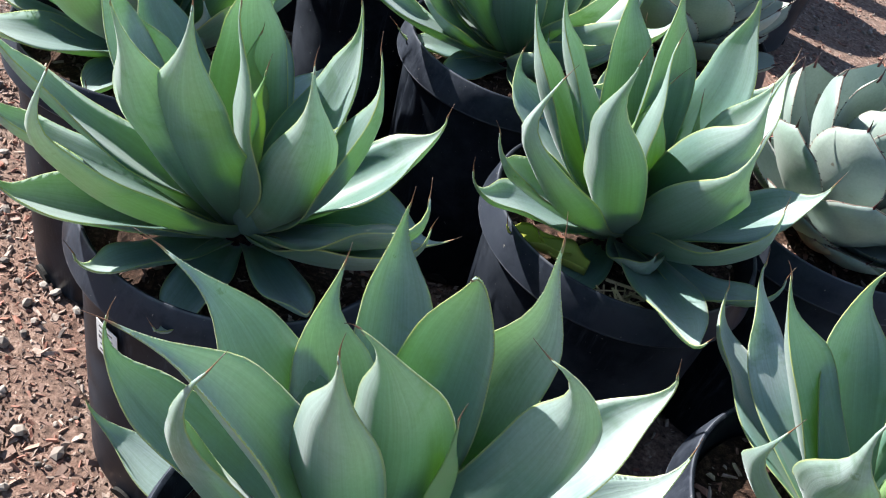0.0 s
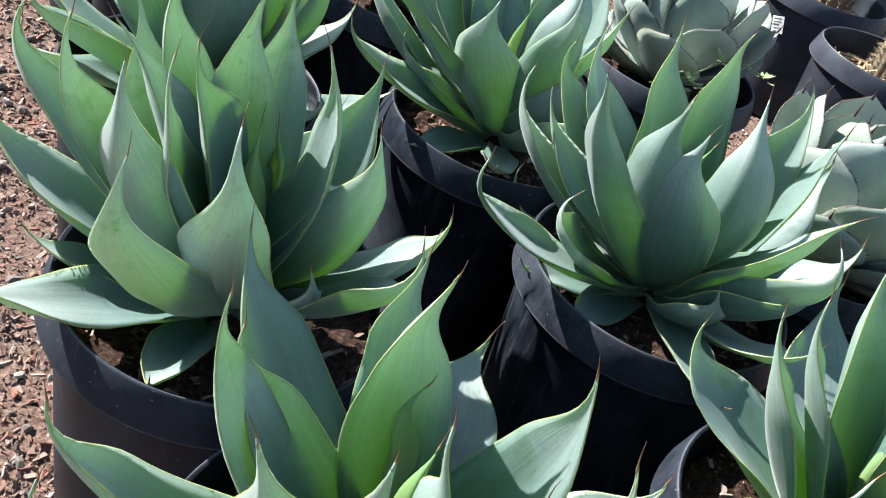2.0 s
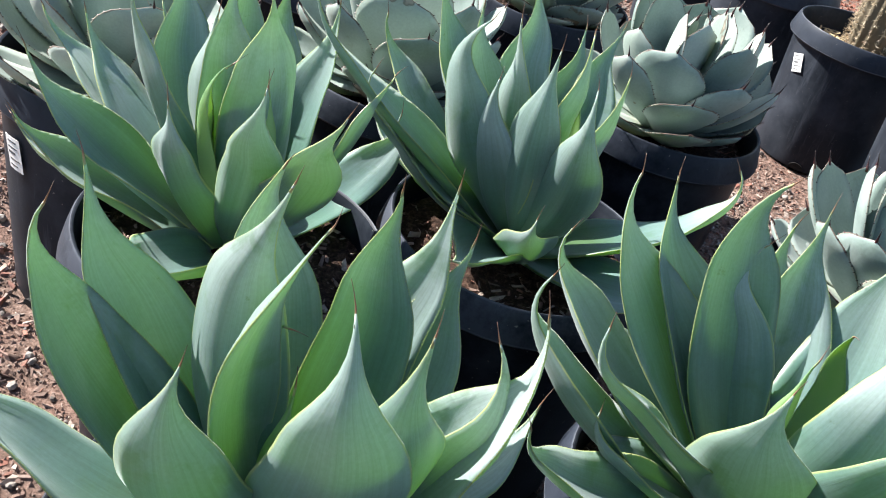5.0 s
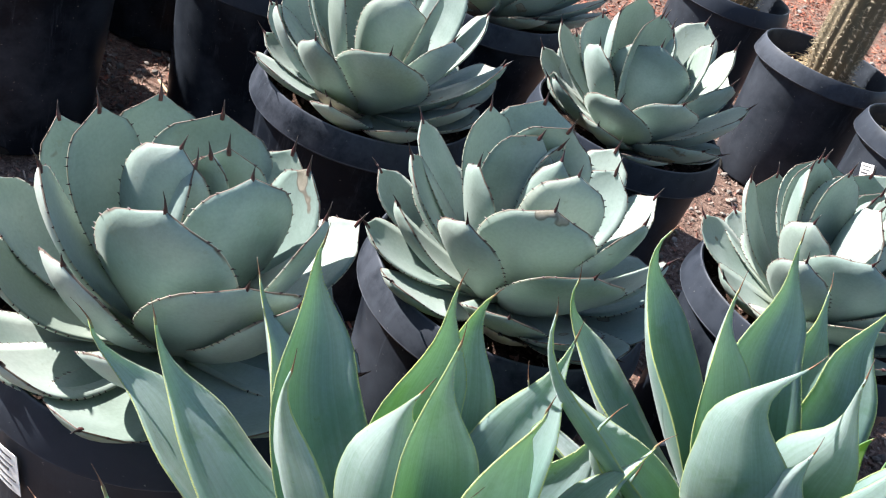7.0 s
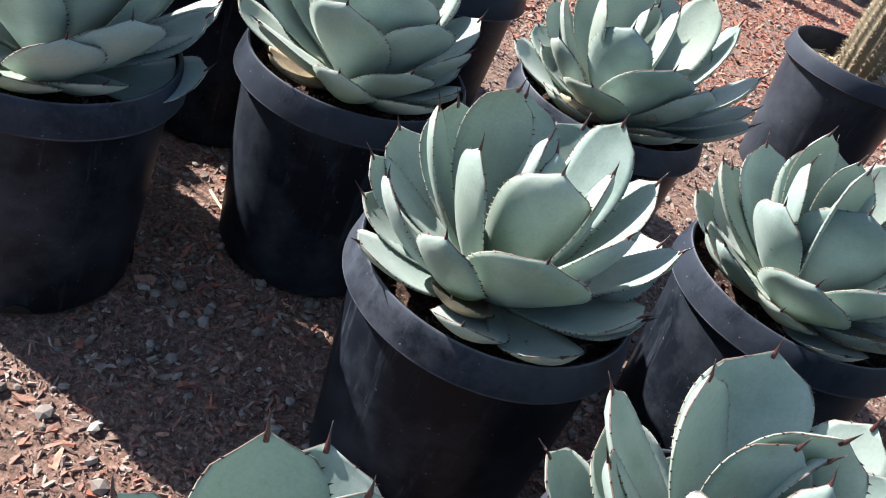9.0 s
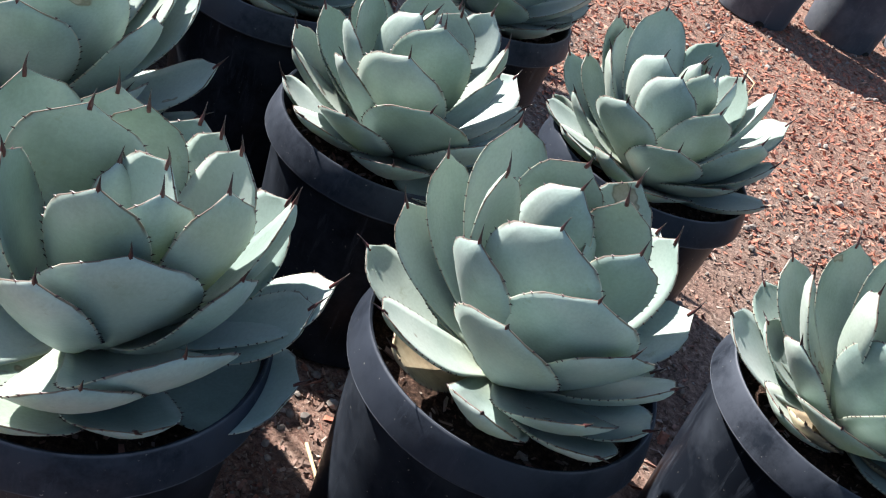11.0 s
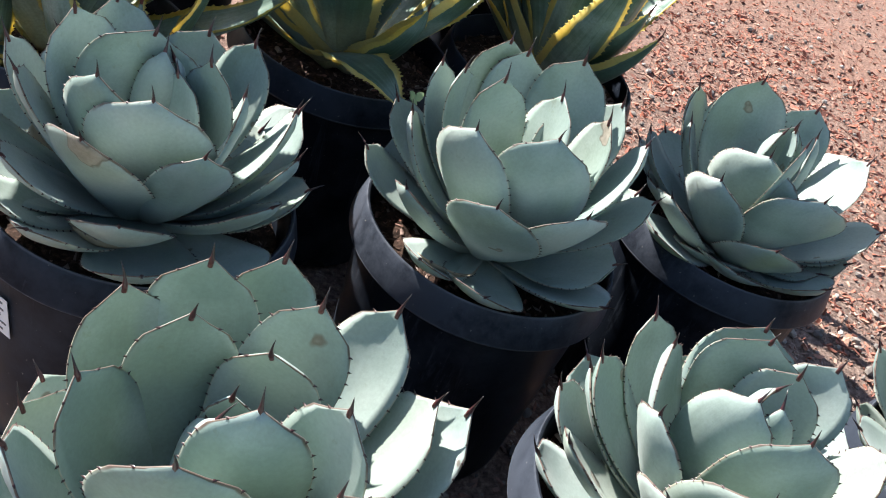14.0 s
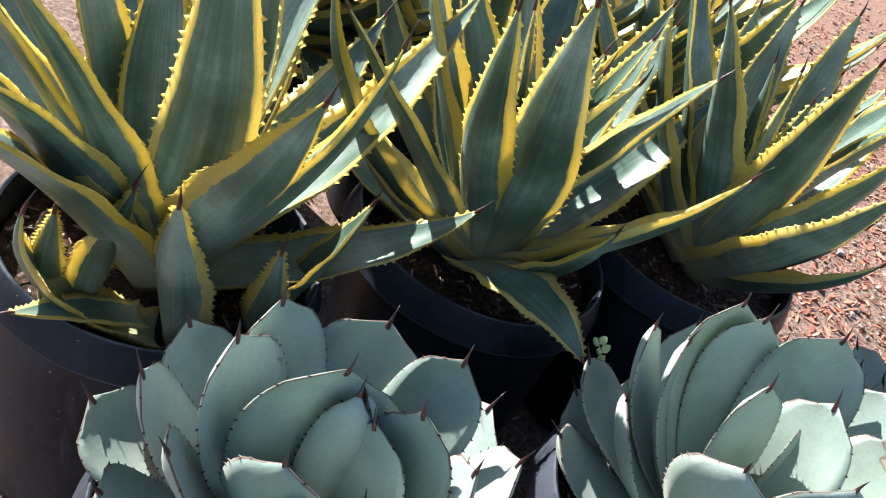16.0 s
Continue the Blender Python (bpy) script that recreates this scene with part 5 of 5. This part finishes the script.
def creeper(plant, path, whorls, seed):
    """A thin creeping stalk with whorls of narrow oval leaves, told from the middle of the pot's mouth."""
    root, _, h = plant
    rng = random.Random(seed)
    pts = [Vector(p) for p in path]
    stalk = tube(pts, [0.0008] * len(pts), 5, "stalk", [WEED])
    verts, faces = [v.co.copy() for v in stalk.vertices], [tuple(f.vertices) for f in stalk.polygons]
    bpy.data.meshes.remove(stalk)
    for k in whorls:
        for j in range(9):
            a = 2.4 * j + rng.uniform(-0.4, 0.4)
            d = Vector((math.cos(a), math.sin(a), rng.uniform(0.0, 0.9))).normalized() * rng.uniform(0.017, 0.029)
            w = d.cross(Vector((0, 0, 1))).normalized() * d.length * rng.uniform(0.19, 0.26)
            up = w.cross(d).normalized() * 0.0005
            c = pts[k] + Vector((rng.gauss(0, 0.006), rng.gauss(0, 0.006), rng.gauss(0, 0.003)))
            n = len(verts)
            ring = [c, c + d * 0.3 + w * 0.8 - up * 3, c + d * 0.6 + w - up * 4, c + d * 0.85 + w * 0.6 - up * 3, c + d, c + d * 0.85 - w * 0.6 - up * 3, c + d * 0.6 - w - up * 4, c + d * 0.3 - w * 0.8 - up * 3]
            verts += [v + up for v in ring] + [v - up for v in ring]
            faces += [tuple(range(n, n + 8)), tuple(range(n + 15, n + 7, -1))] + [(n + i, n + 8 + i, n + 8 + (i + 1) % 8, n + (i + 1) % 8) for i in range(8)]
    tagged(child("weed", mesh_of("weed", verts, faces, [WEED], smooth=False), root, "pale green creeping weed", pose(0, 0, h)), "pale green creeping weed", kind="stuff")


def offset_leaf(plant, foot, tip, width, bend, cup, seed):
    """A small leaf of a side shoot; foot and tip are told from the middle of the pot's mouth."""
    root, _, h = plant
    a, way = Vector(foot), Vector(tip) - Vector(foot)
    me, sp = leaf_mesh(math.atan2(way.y, way.x), math.atan2(way.z, math.hypot(way.x, way.y)), way.length, width, "striped", bend, 0.2, cup, seed, 0.0)
    child("spine", sp, child("leaf", me, root, "short leaf of a side shoot", pose(a.x, a.y, h + a.z)))


for k, (foot, tip, width, bend, cup) in enumerate([
        ((-0.030, -0.150, -0.040), (-0.007, -0.193, 0.135), 0.034, 0.3, 0.6), ((-0.005, -0.130, -0.040), (0.058, -0.168, 0.196), 0.050, 0.1, 0.5),
        ((0.100, -0.090, -0.040), (0.103, -0.160, 0.201), 0.070, 0.2, 0.7), ((0.145, 0.000, -0.040), (0.170, -0.050, 0.130), 0.045, 0.9, 0.7),
        ((0.140, 0.030, -0.040), (0.211, 0.053, 0.169), 0.062, 0.2, 0.5), ((0.085, -0.110, -0.035), (-0.025, -0.213, 0.130), 0.065, 1.5, 0.5),
        ((0.070, -0.120, -0.008), (-0.006, -0.240, 0.020), 0.045, -0.2, 0.3)]):
    offset_leaf(Y1, foot, tip, width, bend, cup, 820 + k)
offset_leaf(Y2, (0.015, -0.100, 0.010), (0.222, -0.223, 0.058), 0.100, -0.9, 0.15, 830)
price_tag(B1[1], B1[2], 0.207, radians(-118), B1[2] - 0.125, 0.040, 0.056, 8)
price_tag(W0[1], W0[2], 0.207, radians(-102), W0[2] - 0.135, 0.040, 0.060, 6)
price_tag(Pa[1], Pa[2], 0.207, radians(-114), Pa[2] - 0.125, 0.040, 0.056, 0)
creeper(K2, [(-0.03, -0.175, 0.005), (0.030, -0.205, 0.052), (0.080, -0.165, 0.098), (0.130, -0.150, 0.105), (0.170, -0.140, 0.090)], (1, 2, 4), 31)
creeper(K2, [(0.00, -0.180, 0.005), (0.045, -0.200, 0.045), (0.100, -0.170, 0.040)], (1,), 32)
sprig(W1[0], pose(-0.19, 0.06, W1[2] + 0.01, 0, -30, 150), 0.06, 5, 3)
for k in range(5):
    sprig(V1[0], pose(0.12 - 0.022 * k, -0.125 + 0.012 * (k % 2), V1[2] - 0.052, 0, -4, 50 * k), 0.03, 3, 10 + k)
tagged(child("straw", straw_mesh(0.032, 26, 77), Pb[0], "tuft of dry dead roots", pose(0.03, -0.15, Pb[2] - 0.040)), kind="stuff")
for x, y, az, rise, ln, wd in [(-0.06, -0.10, -160, 16, 0.10, 0.05), (-0.03, -0.12, 170, 10, 0.08, 0.045)]:
    me, sp = leaf_mesh(radians(az), radians(rise), ln, wd, "smooth", 0.5, 0.2, 0.4, int(700 + az), 0.0, YELLOWED)
    child("spine", sp, child("leaf", me, Pb[0], "small yellowed leaf", pose(x, y, Pb[2] - 0.025)))
